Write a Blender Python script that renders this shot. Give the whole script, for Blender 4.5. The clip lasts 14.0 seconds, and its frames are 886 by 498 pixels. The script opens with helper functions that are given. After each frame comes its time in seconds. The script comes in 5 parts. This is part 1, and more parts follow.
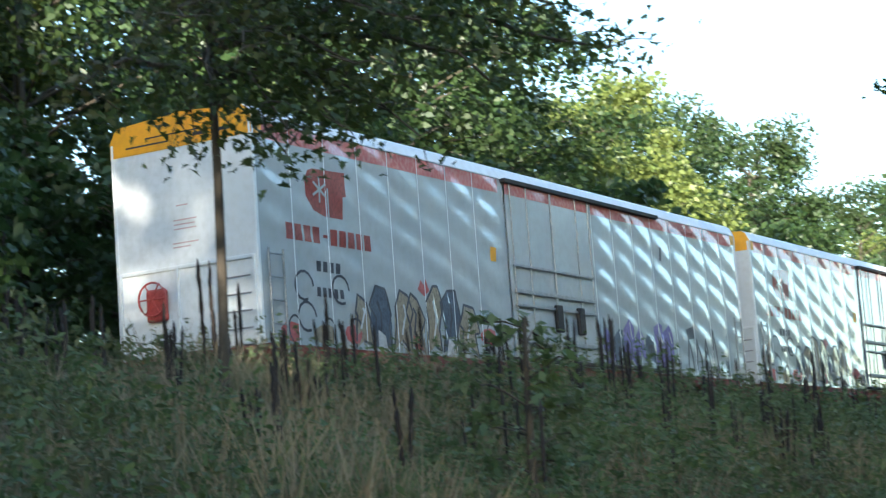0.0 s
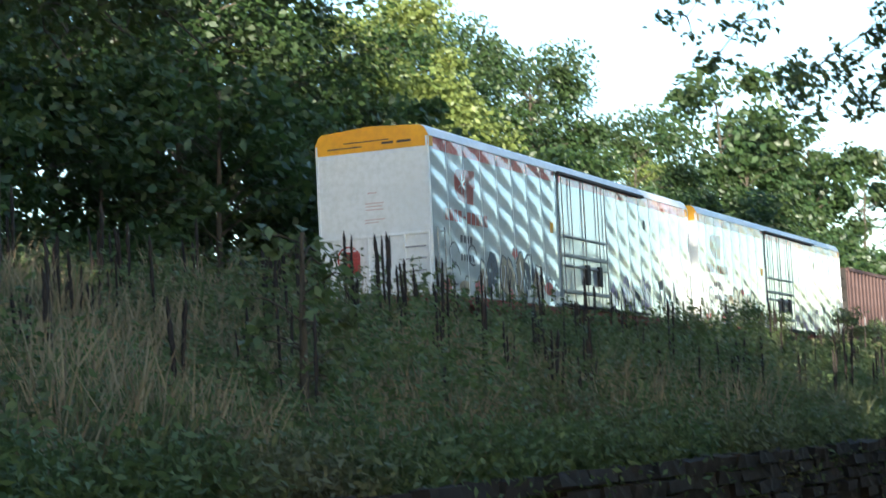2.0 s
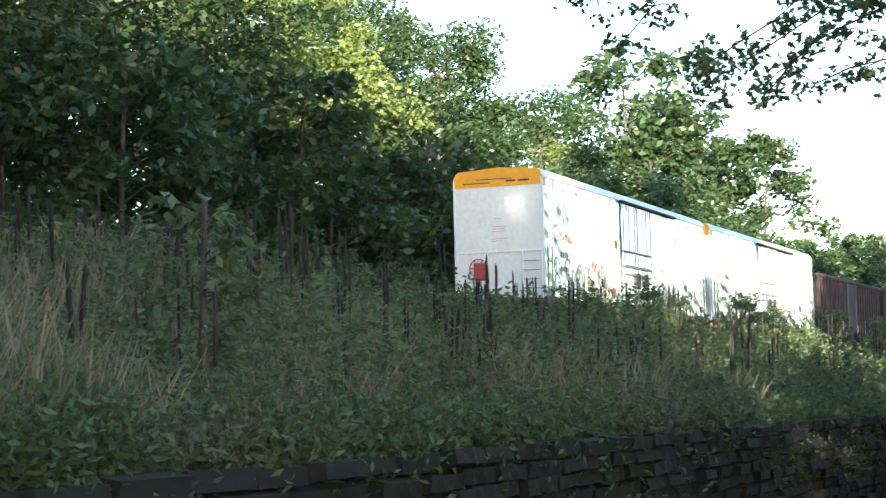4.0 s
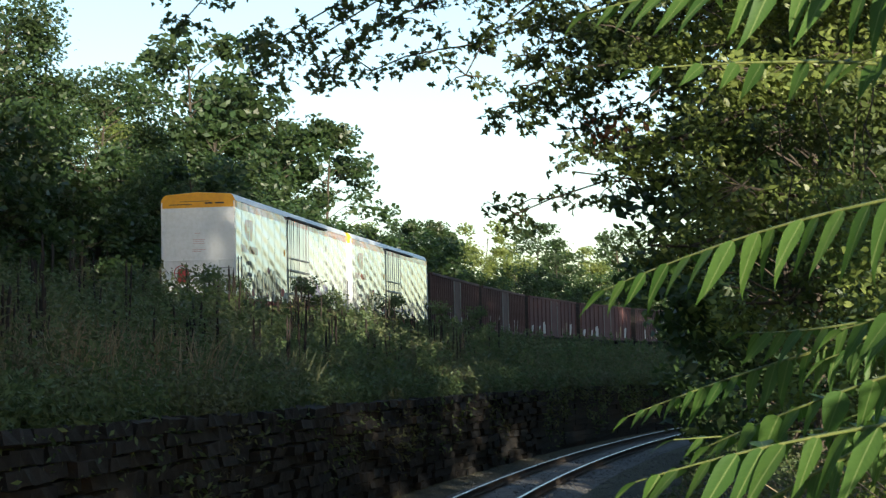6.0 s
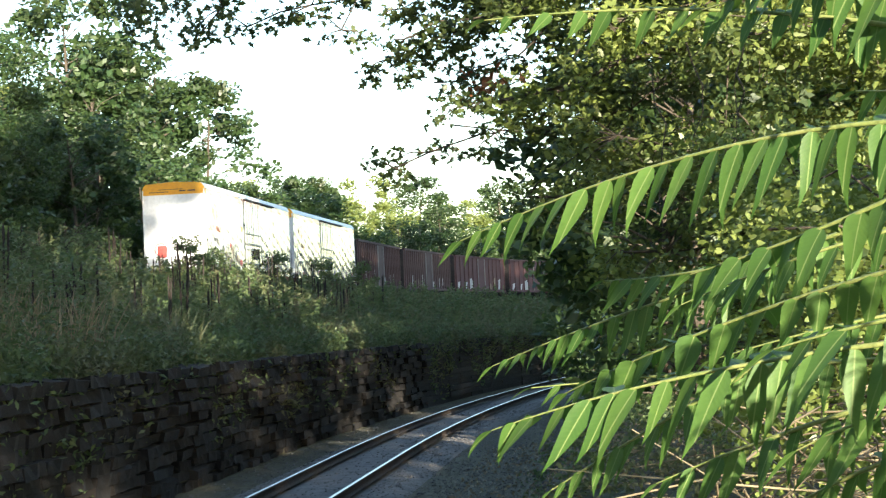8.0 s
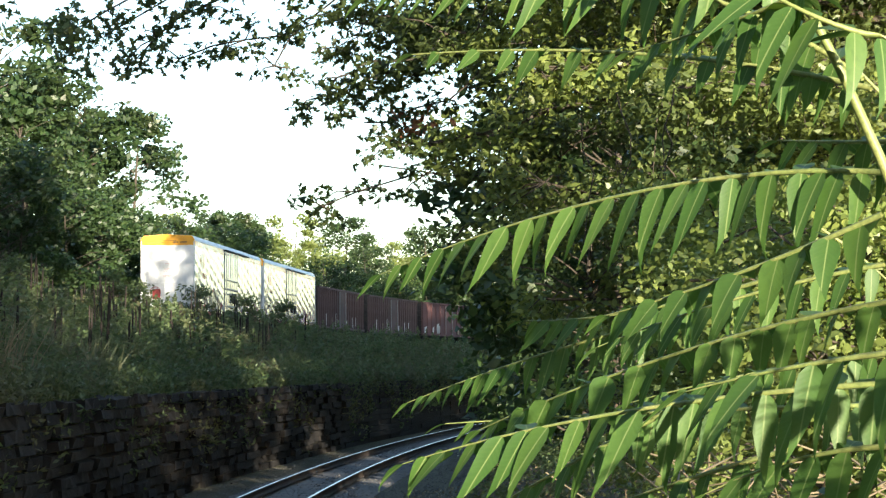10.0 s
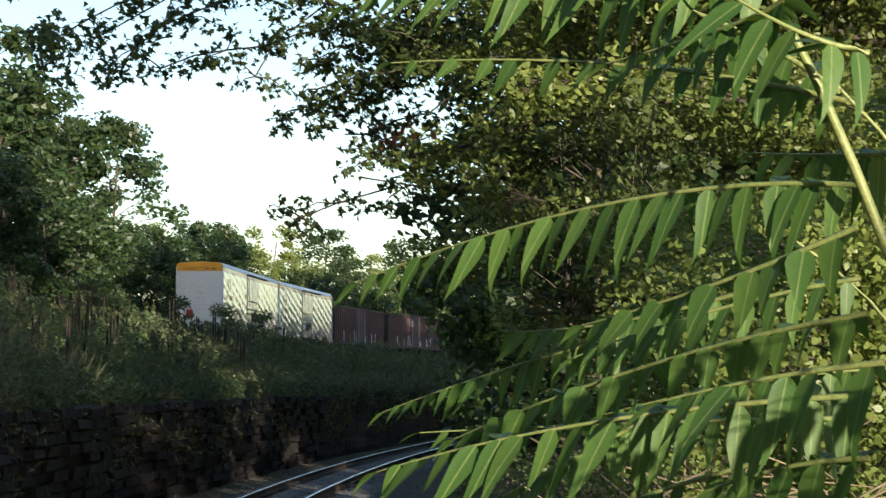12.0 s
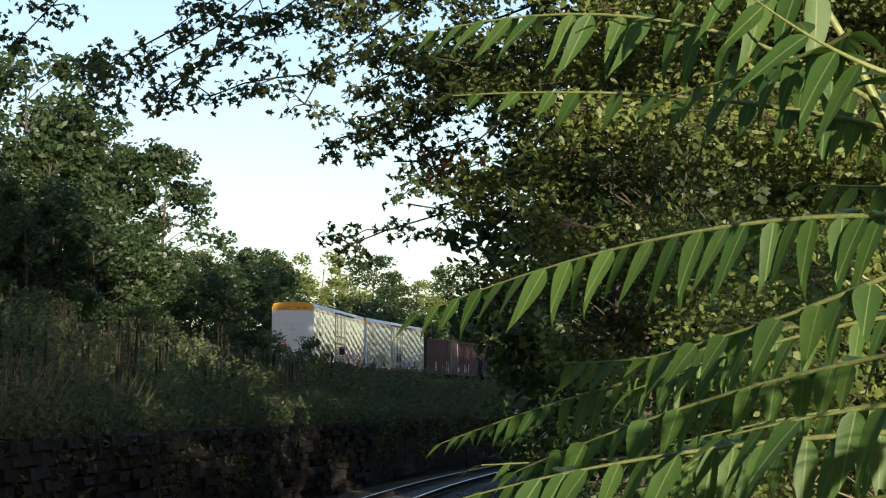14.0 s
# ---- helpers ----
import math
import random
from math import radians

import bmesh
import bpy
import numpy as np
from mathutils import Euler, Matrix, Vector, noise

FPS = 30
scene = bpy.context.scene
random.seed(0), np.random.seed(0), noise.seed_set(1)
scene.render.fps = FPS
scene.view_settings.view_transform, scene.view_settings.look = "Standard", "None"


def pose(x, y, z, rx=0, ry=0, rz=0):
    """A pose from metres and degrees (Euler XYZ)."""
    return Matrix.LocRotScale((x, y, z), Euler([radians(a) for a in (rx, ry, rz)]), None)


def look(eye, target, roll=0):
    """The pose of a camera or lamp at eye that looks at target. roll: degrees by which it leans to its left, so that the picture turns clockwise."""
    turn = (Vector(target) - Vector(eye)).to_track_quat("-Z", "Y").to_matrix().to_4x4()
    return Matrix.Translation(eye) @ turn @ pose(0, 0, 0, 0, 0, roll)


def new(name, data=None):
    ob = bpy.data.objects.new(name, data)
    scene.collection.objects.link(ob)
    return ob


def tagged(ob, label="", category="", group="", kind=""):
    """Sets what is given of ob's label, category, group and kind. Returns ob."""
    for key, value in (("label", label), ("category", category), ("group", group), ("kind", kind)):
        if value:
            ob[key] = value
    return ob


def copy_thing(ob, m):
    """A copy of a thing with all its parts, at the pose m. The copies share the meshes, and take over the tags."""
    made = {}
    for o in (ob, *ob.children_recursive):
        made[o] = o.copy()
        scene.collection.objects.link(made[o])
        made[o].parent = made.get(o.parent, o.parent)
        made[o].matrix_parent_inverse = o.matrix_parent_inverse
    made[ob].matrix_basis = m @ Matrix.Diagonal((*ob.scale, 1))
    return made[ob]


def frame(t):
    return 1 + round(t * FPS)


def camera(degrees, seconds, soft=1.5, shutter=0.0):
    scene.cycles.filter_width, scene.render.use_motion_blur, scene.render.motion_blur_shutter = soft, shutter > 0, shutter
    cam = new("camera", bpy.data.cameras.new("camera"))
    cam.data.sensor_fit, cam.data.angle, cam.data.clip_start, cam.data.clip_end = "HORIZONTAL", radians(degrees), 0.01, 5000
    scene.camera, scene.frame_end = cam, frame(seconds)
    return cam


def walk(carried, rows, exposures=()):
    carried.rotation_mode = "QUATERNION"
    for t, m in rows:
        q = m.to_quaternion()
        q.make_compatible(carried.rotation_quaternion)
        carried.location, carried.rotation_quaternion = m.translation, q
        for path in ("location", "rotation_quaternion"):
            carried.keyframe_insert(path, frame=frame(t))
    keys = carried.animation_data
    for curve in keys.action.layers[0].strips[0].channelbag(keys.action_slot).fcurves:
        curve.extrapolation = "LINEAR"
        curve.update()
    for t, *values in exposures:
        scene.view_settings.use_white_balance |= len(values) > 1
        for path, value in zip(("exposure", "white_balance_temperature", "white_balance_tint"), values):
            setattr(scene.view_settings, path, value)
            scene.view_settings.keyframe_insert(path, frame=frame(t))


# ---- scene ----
# The camera stands on the bank beside the lower track; axes: s along the tracks, p across them to the left.
HEADING = radians(68)
EYE_Z = 2.65


def sp(s, p, z=0.0):
    """World place from s (along the tracks) and p (across, to the left)."""
    return Vector((s * math.sin(HEADING) - p * math.cos(HEADING), s * math.cos(HEADING) + p * math.sin(HEADING), z))


def aim(bearing, pitch, roll, dx, dz):
    """Camera pose from a compass bearing, a pitch and a roll in degrees, with a small sway dx to the right and dz upwards."""
    b, e, c = radians(bearing), radians(pitch), radians(62)
    eye = Vector((dx * math.cos(c), -dx * math.sin(c), EYE_Z + dz))
    return look(eye, eye + Vector((math.sin(b) * math.cos(e), math.cos(b) * math.cos(e), math.sin(e))), roll)


cam = camera(25.16, 14.0, soft=1.2, shutter=0.4)
CAMERA_ROWS = [
    (0, 38.24, 8.14, -4.24, -0.155, 0.029),
    (0.5, 40.96, 7.04, -3.36, -0.155, 0.029),
    (1, 42.70, 6.60, -2.87, -0.155, 0.029),
    (1.5, 43.71, 6.36, -2.57, -0.155, 0.029),
    (2, 44.50, 5.32, -2.89, -0.155, 0.029),
    (2.2, 45.21, 4.66, -2.95, -0.155, 0.029),
    (4.3, 48.36, 4.51, -0.53, -0.155, 0.029),
    (4.5, 51.06, 4.43, -0.57, -0.142, 0.038),
    (5, 56.62, 4.55, -1.22, -0.092, 0.031),
    (5.5, 58.50, 4.31, -1.11, -0.065, 0.019),
    (6, 59.82, 3.71, -1.24, -0.043, 0.012),
    (6.5, 59.97, 2.45, -1.94, -0.026, 0.002),
    (7, 61.06, 1.73, -2.59, -0.015, 0.010),
    (7.5, 62.19, 1.97, -2.76, -0.006, 0.004),
    (8, 63.14, 2.29, -2.65, 0.004, 0.007),
    (8.5, 64.01, 2.59, -2.12, 0.002, 0.001),
    (9, 64.31, 2.50, -1.44, 0.000, 0.000),
    (11.3, 66.52, 4.47, 0.17, 0.038, -0.018),
    (11.5, 66.69, 3.90, 0.07, 0.039, -0.011),
    (12, 65.92, 3.84, 0.14, 0.018, -0.015),
    (12.5, 64.90, 5.09, 0.95, -0.010, -0.005),
    (13, 64.28, 5.33, 0.97, 0.001, -0.007),
    (13.5, 64.56, 4.74, 0.35, 0.008, -0.007),
    (14, 64.55, 4.59, 0.17, -0.006, -0.005),
]
EXPOSURES = [(0, 2.2, 5850, 9), (2.2, 1.85, 5850, 9), (4.3, 2.45, 6100, 10), (4.6, 2.4, 6150, 10), (5.0, 1.6, 6200, 10), (6, 1.05, 6200, 10), (6.6, 1.2, 6300, 10), (7.3, 2.15, 6360, 11), (9.2, 2.15, 6360, 11), (11.3, 1.0, 6380, 13), (12.5, 1.05, 6380, 15), (13.2, 0.85, 6400, 19), (14, 0.72, 6400, 19)]

# ---- world and sun ----
SUN_BEARING, SUN_HEIGHT = 226, 8.5
world = bpy.data.worlds.new("sky")
scene.world = world
world.use_nodes = True
sky = world.node_tree.nodes.new("ShaderNodeTexSky")
sky.sky_type, sky.sun_disc = "NISHITA", False
sky.air_density, sky.dust_density, sky.ozone_density = 1.0, 0.7, 1.6
sky.sun_elevation, sky.sun_rotation = radians(SUN_HEIGHT), radians(SUN_BEARING)
world.node_tree.links.new(sky.outputs[0], world.node_tree.nodes["Background"].inputs[0])
world.node_tree.nodes["Background"].inputs[1].default_value = 0.15
sun = new("sun", bpy.data.lights.new("sun", "SUN"))
sun.data.energy, sun.data.angle, sun.data.color = 4.5, radians(0.5), (1, 0.88, 0.68)
sb, se = radians(SUN_BEARING), radians(SUN_HEIGHT)
sun.matrix_basis = look((0, 0, 60), Vector((0, 0, 60)) - Vector((math.sin(sb) * math.cos(se), math.cos(sb) * math.cos(se), math.sin(se))))


# ---- materials ----
def tree_of(name):
    m = bpy.data.materials.new(name)
    m.use_nodes = True
    return m, m.node_tree.nodes, m.node_tree.links, m.node_tree.nodes["Principled BSDF"]


def mix_colour(nodes, links, factor, a, b):
    n = nodes.new("ShaderNodeMix")
    n.data_type = "RGBA"
    links.new(factor, n.inputs[0])
    for i, c in ((6, a), (7, b)):
        if isinstance(c, tuple):
            n.inputs[i].default_value = (*c, 1)
        else:
            links.new(c, n.inputs[i])
    return n.outputs[2]


def noise_of(nodes, links, scale, detail=4, coords="Object", low=0.35, high=0.65, stretch=None):
    co = nodes.new("ShaderNodeTexCoord")
    out = co.outputs[coords]
    if stretch:
        mp = nodes.new("ShaderNodeMapping")
        mp.inputs["Scale"].default_value = stretch
        links.new(out, mp.inputs[0])
        out = mp.outputs[0]
    n = nodes.new("ShaderNodeTexNoise")
    n.inputs["Scale"].default_value, n.inputs["Detail"].default_value = scale, detail
    links.new(out, n.inputs["Vector"])
    r = nodes.new("ShaderNodeMapRange")
    r.inputs[1].default_value, r.inputs[2].default_value = low, high
    links.new(n.outputs[0], r.inputs[0])
    return r.outputs[0]


def bump_of(nodes, links, height, strength, distance, bsdf):
    b = nodes.new("ShaderNodeBump")
    b.inputs["Strength"].default_value, b.inputs["Distance"].default_value = strength, distance
    links.new(height, b.inputs["Height"])
    links.new(b.outputs[0], bsdf.inputs["Normal"])


def rough_mat(name, a, b, scale, roughness=0.85, metal=0.0, fine=8.0, third=None, bump=0.4, depth=0.01, stretch=None):
    """Two colours mixed by a coarse noise, a third by a fine one, with relief."""
    m, nodes, links, bsdf = tree_of(name)
    coarse = noise_of(nodes, links, scale, stretch=stretch)
    small = noise_of(nodes, links, scale * fine, 5, low=0.4, high=0.75, stretch=stretch)
    c = mix_colour(nodes, links, coarse, a, b)
    c = mix_colour(nodes, links, small, c, third or tuple(x * 0.6 for x in a))
    links.new(c, bsdf.inputs["Base Color"])
    bsdf.inputs["Roughness"].default_value, bsdf.inputs["Metallic"].default_value = roughness, metal
    if bump:
        bump_of(nodes, links, small, bump, depth, bsdf)
    return m


def leaf_mat(name, a, b, c=None, through_light=0.35, gloss=0.45, by_object=False):
    """Leaves: colour varies from leaf to leaf and from crown to crown; part of the light passes through."""
    m, nodes, links, bsdf = tree_of(name)
    pick = nodes.new("ShaderNodeObjectInfo").outputs["Random"] if by_object else nodes.new("ShaderNodeNewGeometry").outputs["Random Per Island"]
    col = mix_colour(nodes, links, pick, a, b)
    if c:
        col = mix_colour(nodes, links, noise_of(nodes, links, 0.35, 2, low=0.45, high=0.7), col, c)
    links.new(col, bsdf.inputs["Base Color"])
    bsdf.inputs["Roughness"].default_value = gloss
    tl = nodes.new("ShaderNodeBsdfTranslucent")
    hs = nodes.new("ShaderNodeHueSaturation")
    hs.inputs["Hue"].default_value, hs.inputs["Saturation"].default_value, hs.inputs["Value"].default_value = 0.48, 1.1, 1.5
    links.new(col, hs.inputs["Color"])
    links.new(hs.outputs[0], tl.inputs[0])
    mx = nodes.new("ShaderNodeMixShader")
    mx.inputs[0].default_value = through_light
    links.new(bsdf.outputs[0], mx.inputs[1])
    links.new(tl.outputs[0], mx.inputs[2])
    links.new(mx.outputs[0], nodes["Material Output"].inputs[0])
    return m


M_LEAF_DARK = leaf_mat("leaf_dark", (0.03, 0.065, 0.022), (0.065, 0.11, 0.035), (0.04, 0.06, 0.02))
# paler than the dark crowns: sunlight is put into this leaf colour
M_LEAF_SUNLIT = leaf_mat("leaf_sunlit", (0.11, 0.16, 0.04), (0.22, 0.26, 0.075), (0.15, 0.19, 0.05))
M_LEAF_OAK = leaf_mat("leaf_oak", (0.04, 0.065, 0.02), (0.075, 0.10, 0.03), (0.09, 0.07, 0.03))
M_LEAF_MAPLE = leaf_mat("leaf_maple", (0.05, 0.08, 0.026), (0.11, 0.145, 0.045), (0.07, 0.095, 0.03))
M_LEAF_VINE = leaf_mat("leaf_vine", (0.11, 0.155, 0.038), (0.25, 0.305, 0.08), (0.055, 0.085, 0.028))
M_LEAF_BUSH = leaf_mat("leaf_bush", (0.12, 0.18, 0.04), (0.24, 0.29, 0.075), (0.15, 0.19, 0.05))
M_FROND = leaf_mat("leaf_frond", (0.050, 0.122, 0.022), (0.098, 0.188, 0.036), None, 0.32, 0.55, True)


def vein_frond(m):
    """A pale midrib and fine side veins on each leaflet, which lies along its own y axis."""
    nodes, links = m.node_tree.nodes, m.node_tree.links
    bsdf = nodes["Principled BSDF"]
    xyz = nodes.new("ShaderNodeSeparateXYZ")
    links.new(nodes.new("ShaderNodeTexCoord").outputs["Object"], xyz.inputs[0])

    def op(kind, a, b):
        n = nodes.new("ShaderNodeMath")
        n.operation = kind
        for i, q in enumerate((a, b)):
            if isinstance(q, (int, float)):
                n.inputs[i].default_value = q
            else:
                links.new(q, n.inputs[i])
        return n.outputs[0]
    away = op("ABSOLUTE", xyz.outputs[0], 0)
    rib = nodes.new("ShaderNodeMapRange")
    rib.inputs[1].default_value, rib.inputs[2].default_value = 0.0012, 0.0005
    links.new(away, rib.inputs[0])
    veins = op("SINE", op("MULTIPLY", op("SUBTRACT", xyz.outputs[1], op("MULTIPLY", away, 0.7)), 900), 0)
    old = bsdf.inputs["Base Color"].links[0].from_socket
    shade = nodes.new("ShaderNodeMapRange")
    shade.inputs[1].default_value, shade.inputs[2].default_value, shade.inputs[3].default_value, shade.inputs[4].default_value = 0.3, 1.0, 0.0, 0.11
    links.new(veins, shade.inputs[0])
    c = mix_colour(nodes, links, shade.outputs[0], old, (0.11, 0.2, 0.05))
    c = mix_colour(nodes, links, noise_of(nodes, links, 45, 3, low=0.5, high=0.8), c, (0.045, 0.10, 0.022))
    links.new(mix_colour(nodes, links, rib.outputs[0], c, (0.22, 0.3, 0.1)), bsdf.inputs["Base Color"])
    bump_of(nodes, links, veins, 0.08, 0.0006, bsdf)


vein_frond(M_FROND)
M_FROND_STEM = rough_mat("frond_stem", (0.22, 0.28, 0.08), (0.30, 0.32, 0.11), 20, 0.5, bump=0)
M_GRASS = leaf_mat("grass_blade", (0.078, 0.11, 0.042), (0.135, 0.165, 0.068), (0.16, 0.14, 0.085), 0.25, 0.6)
M_WEED = leaf_mat("weed_leaf", (0.064, 0.108, 0.04), (0.115, 0.16, 0.06), (0.13, 0.13, 0.065), 0.3, 0.55)
M_STRAW = leaf_mat("dry_stem", (0.20, 0.15, 0.09), (0.30, 0.25, 0.15), None, 0.15, 0.7)
M_DEADLEAF = leaf_mat("dead_leaf", (0.30, 0.12, 0.05), (0.40, 0.18, 0.08), None, 0.25, 0.6)
M_DOCK = rough_mat("dry_dock", (0.022, 0.016, 0.013), (0.04, 0.028, 0.022), 6, 0.9, bump=0)
M_DARKBARK = rough_mat("shaded_bark", (0.07, 0.055, 0.04), (0.11, 0.09, 0.065), 5, 0.9, stretch=(4, 4, 0.6), depth=0.03)
M_SOIL = rough_mat("soil", (0.06, 0.055, 0.03), (0.09, 0.085, 0.045), 0.8, 0.95, bump=0.8, depth=0.05)
M_TIE = rough_mat("creosoted_timber", (0.010, 0.0088, 0.0078), (0.021, 0.0168, 0.014), 2.5, 0.9, stretch=(1, 6, 6), depth=0.01)
M_BALLAST = rough_mat("ballast_stone", (0.11, 0.105, 0.10), (0.19, 0.18, 0.165), 3, 0.95, depth=0.03)
M_RAIL = rough_mat("rusted_rail", (0.045, 0.034, 0.028), (0.075, 0.055, 0.042), 8, 0.75, 0.3)
M_RAILHEAD = rough_mat("polished_rail", (0.55, 0.55, 0.56), (0.65, 0.64, 0.62), 4, 0.28, 1.0, bump=0)
M_WHITE = rough_mat("white_paint", (0.78, 0.80, 0.80), (0.70, 0.73, 0.73), 0.5, 0.45, third=(0.66, 0.68, 0.66), fine=14, bump=0.05, depth=0.004)
M_PANEL = rough_mat("glossy_white_panel", (0.68, 0.71, 0.72), (0.63, 0.67, 0.68), 0.5, 0.22, third=(0.60, 0.63, 0.61), fine=10, bump=0)
M_ROOF = rough_mat("white_roof", (0.80, 0.81, 0.80), (0.74, 0.75, 0.74), 0.7, 0.4, third=(0.7, 0.7, 0.68), bump=0.05)
M_RED = rough_mat("red_band_paint", (0.50, 0.10, 0.09), (0.58, 0.17, 0.15), 1.2, 0.5, third=(0.62, 0.3, 0.27), bump=0)
M_REDMARK = rough_mat("red_lettering", (0.32, 0.045, 0.032), (0.38, 0.07, 0.05), 2, 0.5, bump=0)
M_YELLOW = rough_mat("yellow_band_paint", (0.85, 0.42, 0.02), (0.80, 0.36, 0.02), 0.9, 0.45, third=(0.72, 0.33, 0.03), bump=0)
M_UNDER = rough_mat("underframe_red", (0.22, 0.05, 0.035), (0.14, 0.04, 0.03), 2, 0.8)
# on the boxcar ends this dark colour stands in for shade
M_BLACK = rough_mat("sooty_and_shaded_steel", (0.03, 0.028, 0.026), (0.06, 0.05, 0.042), 3, 0.7, 0.3)
M_GREYBAR = rough_mat("galvanised_bar", (0.30, 0.31, 0.31), (0.42, 0.42, 0.40), 5, 0.5, 0.6, bump=0)
M_BROWN = rough_mat("boxcar_brown", (0.078, 0.046, 0.044), (0.125, 0.078, 0.074), 0.6, 0.8, third=(0.07, 0.036, 0.032), bump=0.1)
M_TAN = rough_mat("tan_spray_paint", (0.32, 0.25, 0.16), (0.38, 0.31, 0.22), 2, 0.5, bump=0)
M_INK = rough_mat("dark_spray_paint", (0.035, 0.035, 0.045), (0.06, 0.06, 0.075), 3, 0.5, bump=0)
M_VIOLET = rough_mat("violet_spray_paint", (0.17, 0.14, 0.38), (0.26, 0.20, 0.46), 2, 0.5, bump=0)
M_TEAL = rough_mat("teal_spray_paint", (0.07, 0.085, 0.12), (0.11, 0.13, 0.17), 2, 0.5, bump=0)
M_SPRAYRED = rough_mat("red_spray_paint", (0.48, 0.07, 0.06), (0.42, 0.10, 0.09), 2, 0.5, bump=0)
M_FADED = rough_mat("faded_red_lettering", (0.62, 0.42, 0.40), (0.68, 0.52, 0.50), 6, 0.5, bump=0)
M_PALE = rough_mat("pale_spray_paint", (0.62, 0.62, 0.60), (0.5, 0.5, 0.49), 2, 0.6, bump=0)
M_BROWN2 = rough_mat("boxcar_red", (0.088, 0.038, 0.038), (0.12, 0.058, 0.056), 0.6, 0.8, third=(0.09, 0.036, 0.034), bump=0.1)


# the same clear coat lies over the side sheets and what is painted on them
for painted, metal in ((M_PANEL, 0.28), (M_RED, 0.0), (M_REDMARK, 0.0), (M_TAN, 0.0), (M_TEAL, 0.0), (M_VIOLET, 0.0)):
    coat = painted.node_tree.nodes["Principled BSDF"]
    coat.inputs["Metallic"].default_value = metal
    coat.inputs["Coat Weight"].default_value, coat.inputs["Coat Roughness"].default_value, coat.inputs["Coat IOR"].default_value = 1.0, 0.04, 1.75


# ---- mesh helpers ----
def part(name, bm, material, parent=None, label="", smooth=False):
    """Links a bmesh as one mesh object under its thing."""
    me = bpy.data.meshes.new(name)
    bm.to_mesh(me)
    bm.free()
    me.materials.append(material)
    if smooth:
        me.polygons.foreach_set("use_smooth", [True] * len(me.polygons))
    ob = new(name, me)
    ob.parent = parent
    return tagged(ob, label) if label else ob


def piece(name, data, parent, m=None):
    """Another object on shared mesh data."""
    ob = new(name, data)
    ob.parent = parent
    if m is not None:
        ob.matrix_basis = m
    return ob


def mesh_of(name, verts, faces, material, smooth=False):
    """A mesh from arrays: verts (n, 3), faces (m, k)."""
    verts, faces = np.asarray(verts, np.float32), np.asarray(faces, np.int32)
    me = bpy.data.meshes.new(name)
    k = faces.shape[1]
    me.vertices.add(len(verts))
    me.vertices.foreach_set("co", verts.ravel())
    me.loops.add(faces.size)
    me.loops.foreach_set("vertex_index", faces.ravel())
    me.polygons.add(len(faces))
    me.polygons.foreach_set("loop_start", np.arange(len(faces), dtype=np.int32) * k)
    if smooth:
        me.polygons.foreach_set("use_smooth", np.ones(len(faces), bool))
    me.update(calc_edges=True)
    me.materials.append(material)
    return me


def box(bm, x0, x1, y0, y1, z0, z1, bevel=0.0):
    r = bmesh.ops.create_cube(bm, size=1.0, matrix=Matrix.LocRotScale(((x0 + x1) / 2, (y0 + y1) / 2, (z0 + z1) / 2), None, (x1 - x0, y1 - y0, z1 - z0)))
    if bevel:
        edges = list({e for v in r["verts"] for e in v.link_edges})
        bmesh.ops.bevel(bm, geom=edges, offset=bevel, segments=1, affect="EDGES")
    return bm


def rod(bm, a, b, r, sides=8, r2=None):
    """A bar of round section from a to b."""
    a, b = Vector(a), Vector(b)
    m = Matrix.Translation((a + b) / 2) @ (b - a).to_track_quat("Z", "Y").to_matrix().to_4x4()
    bmesh.ops.create_cone(bm, cap_ends=True, segments=sides, radius1=r, radius2=r if r2 is None else r2, depth=(b - a).length, matrix=m)
    return bm


def tubes(lines, sides=6):
    """Vertices and quads of tapered tubes; each line is a list of (point, radius)."""
    verts, faces = [], []
    for line in lines:
        base = len(verts)
        for i, (q, r) in enumerate(line):
            d = Vector(line[min(i + 1, len(line) - 1)][0]) - Vector(line[max(i - 1, 0)][0])
            a = d.normalized().orthogonal().normalized()
            b = d.normalized().cross(a)
            for k in range(sides):
                w = 2 * math.pi * k / sides
                verts.append(tuple(Vector(q) + (a * math.cos(w) + b * math.sin(w)) * r))
        for i in range(len(line) - 1):
            for k in range(sides):
                k2 = (k + 1) % sides
                faces.append((base + i * sides + k, base + i * sides + k2, base + (i + 1) * sides + k2, base + (i + 1) * sides + k))
    return verts, faces


def leaf_arrays(centres, size, rng, droop=0.3, width=0.55, spread=0.35):
    """Folded four-cornered leaves at the centres, turned at random, tips hanging a little."""
    n = len(centres)
    d = rng.normal(size=(n, 3))
    d[:, 2] = d[:, 2] * 0.6 - droop
    d /= np.linalg.norm(d, axis=1, keepdims=True)
    up = rng.normal(size=(n, 3)) * 1.2 + (0, 0, 0.5)
    side = np.cross(d, up)
    side /= np.linalg.norm(side, axis=1, keepdims=True) + 1e-9
    nor = np.cross(side, d)
    L = (size * rng.uniform(1 - spread, 1 + spread, n))[:, None]
    a = centres - d * L * 0.5
    mid = centres - d * L * 0.05
    v = np.stack([a, mid + side * L * width * 0.5 + nor * L * 0.12, centres + d * L * 0.5, mid - side * L * width * 0.5 + nor * L * 0.12], 1)
    f = np.arange(n * 4).reshape(n, 4)
    return v.reshape(-1, 3), f


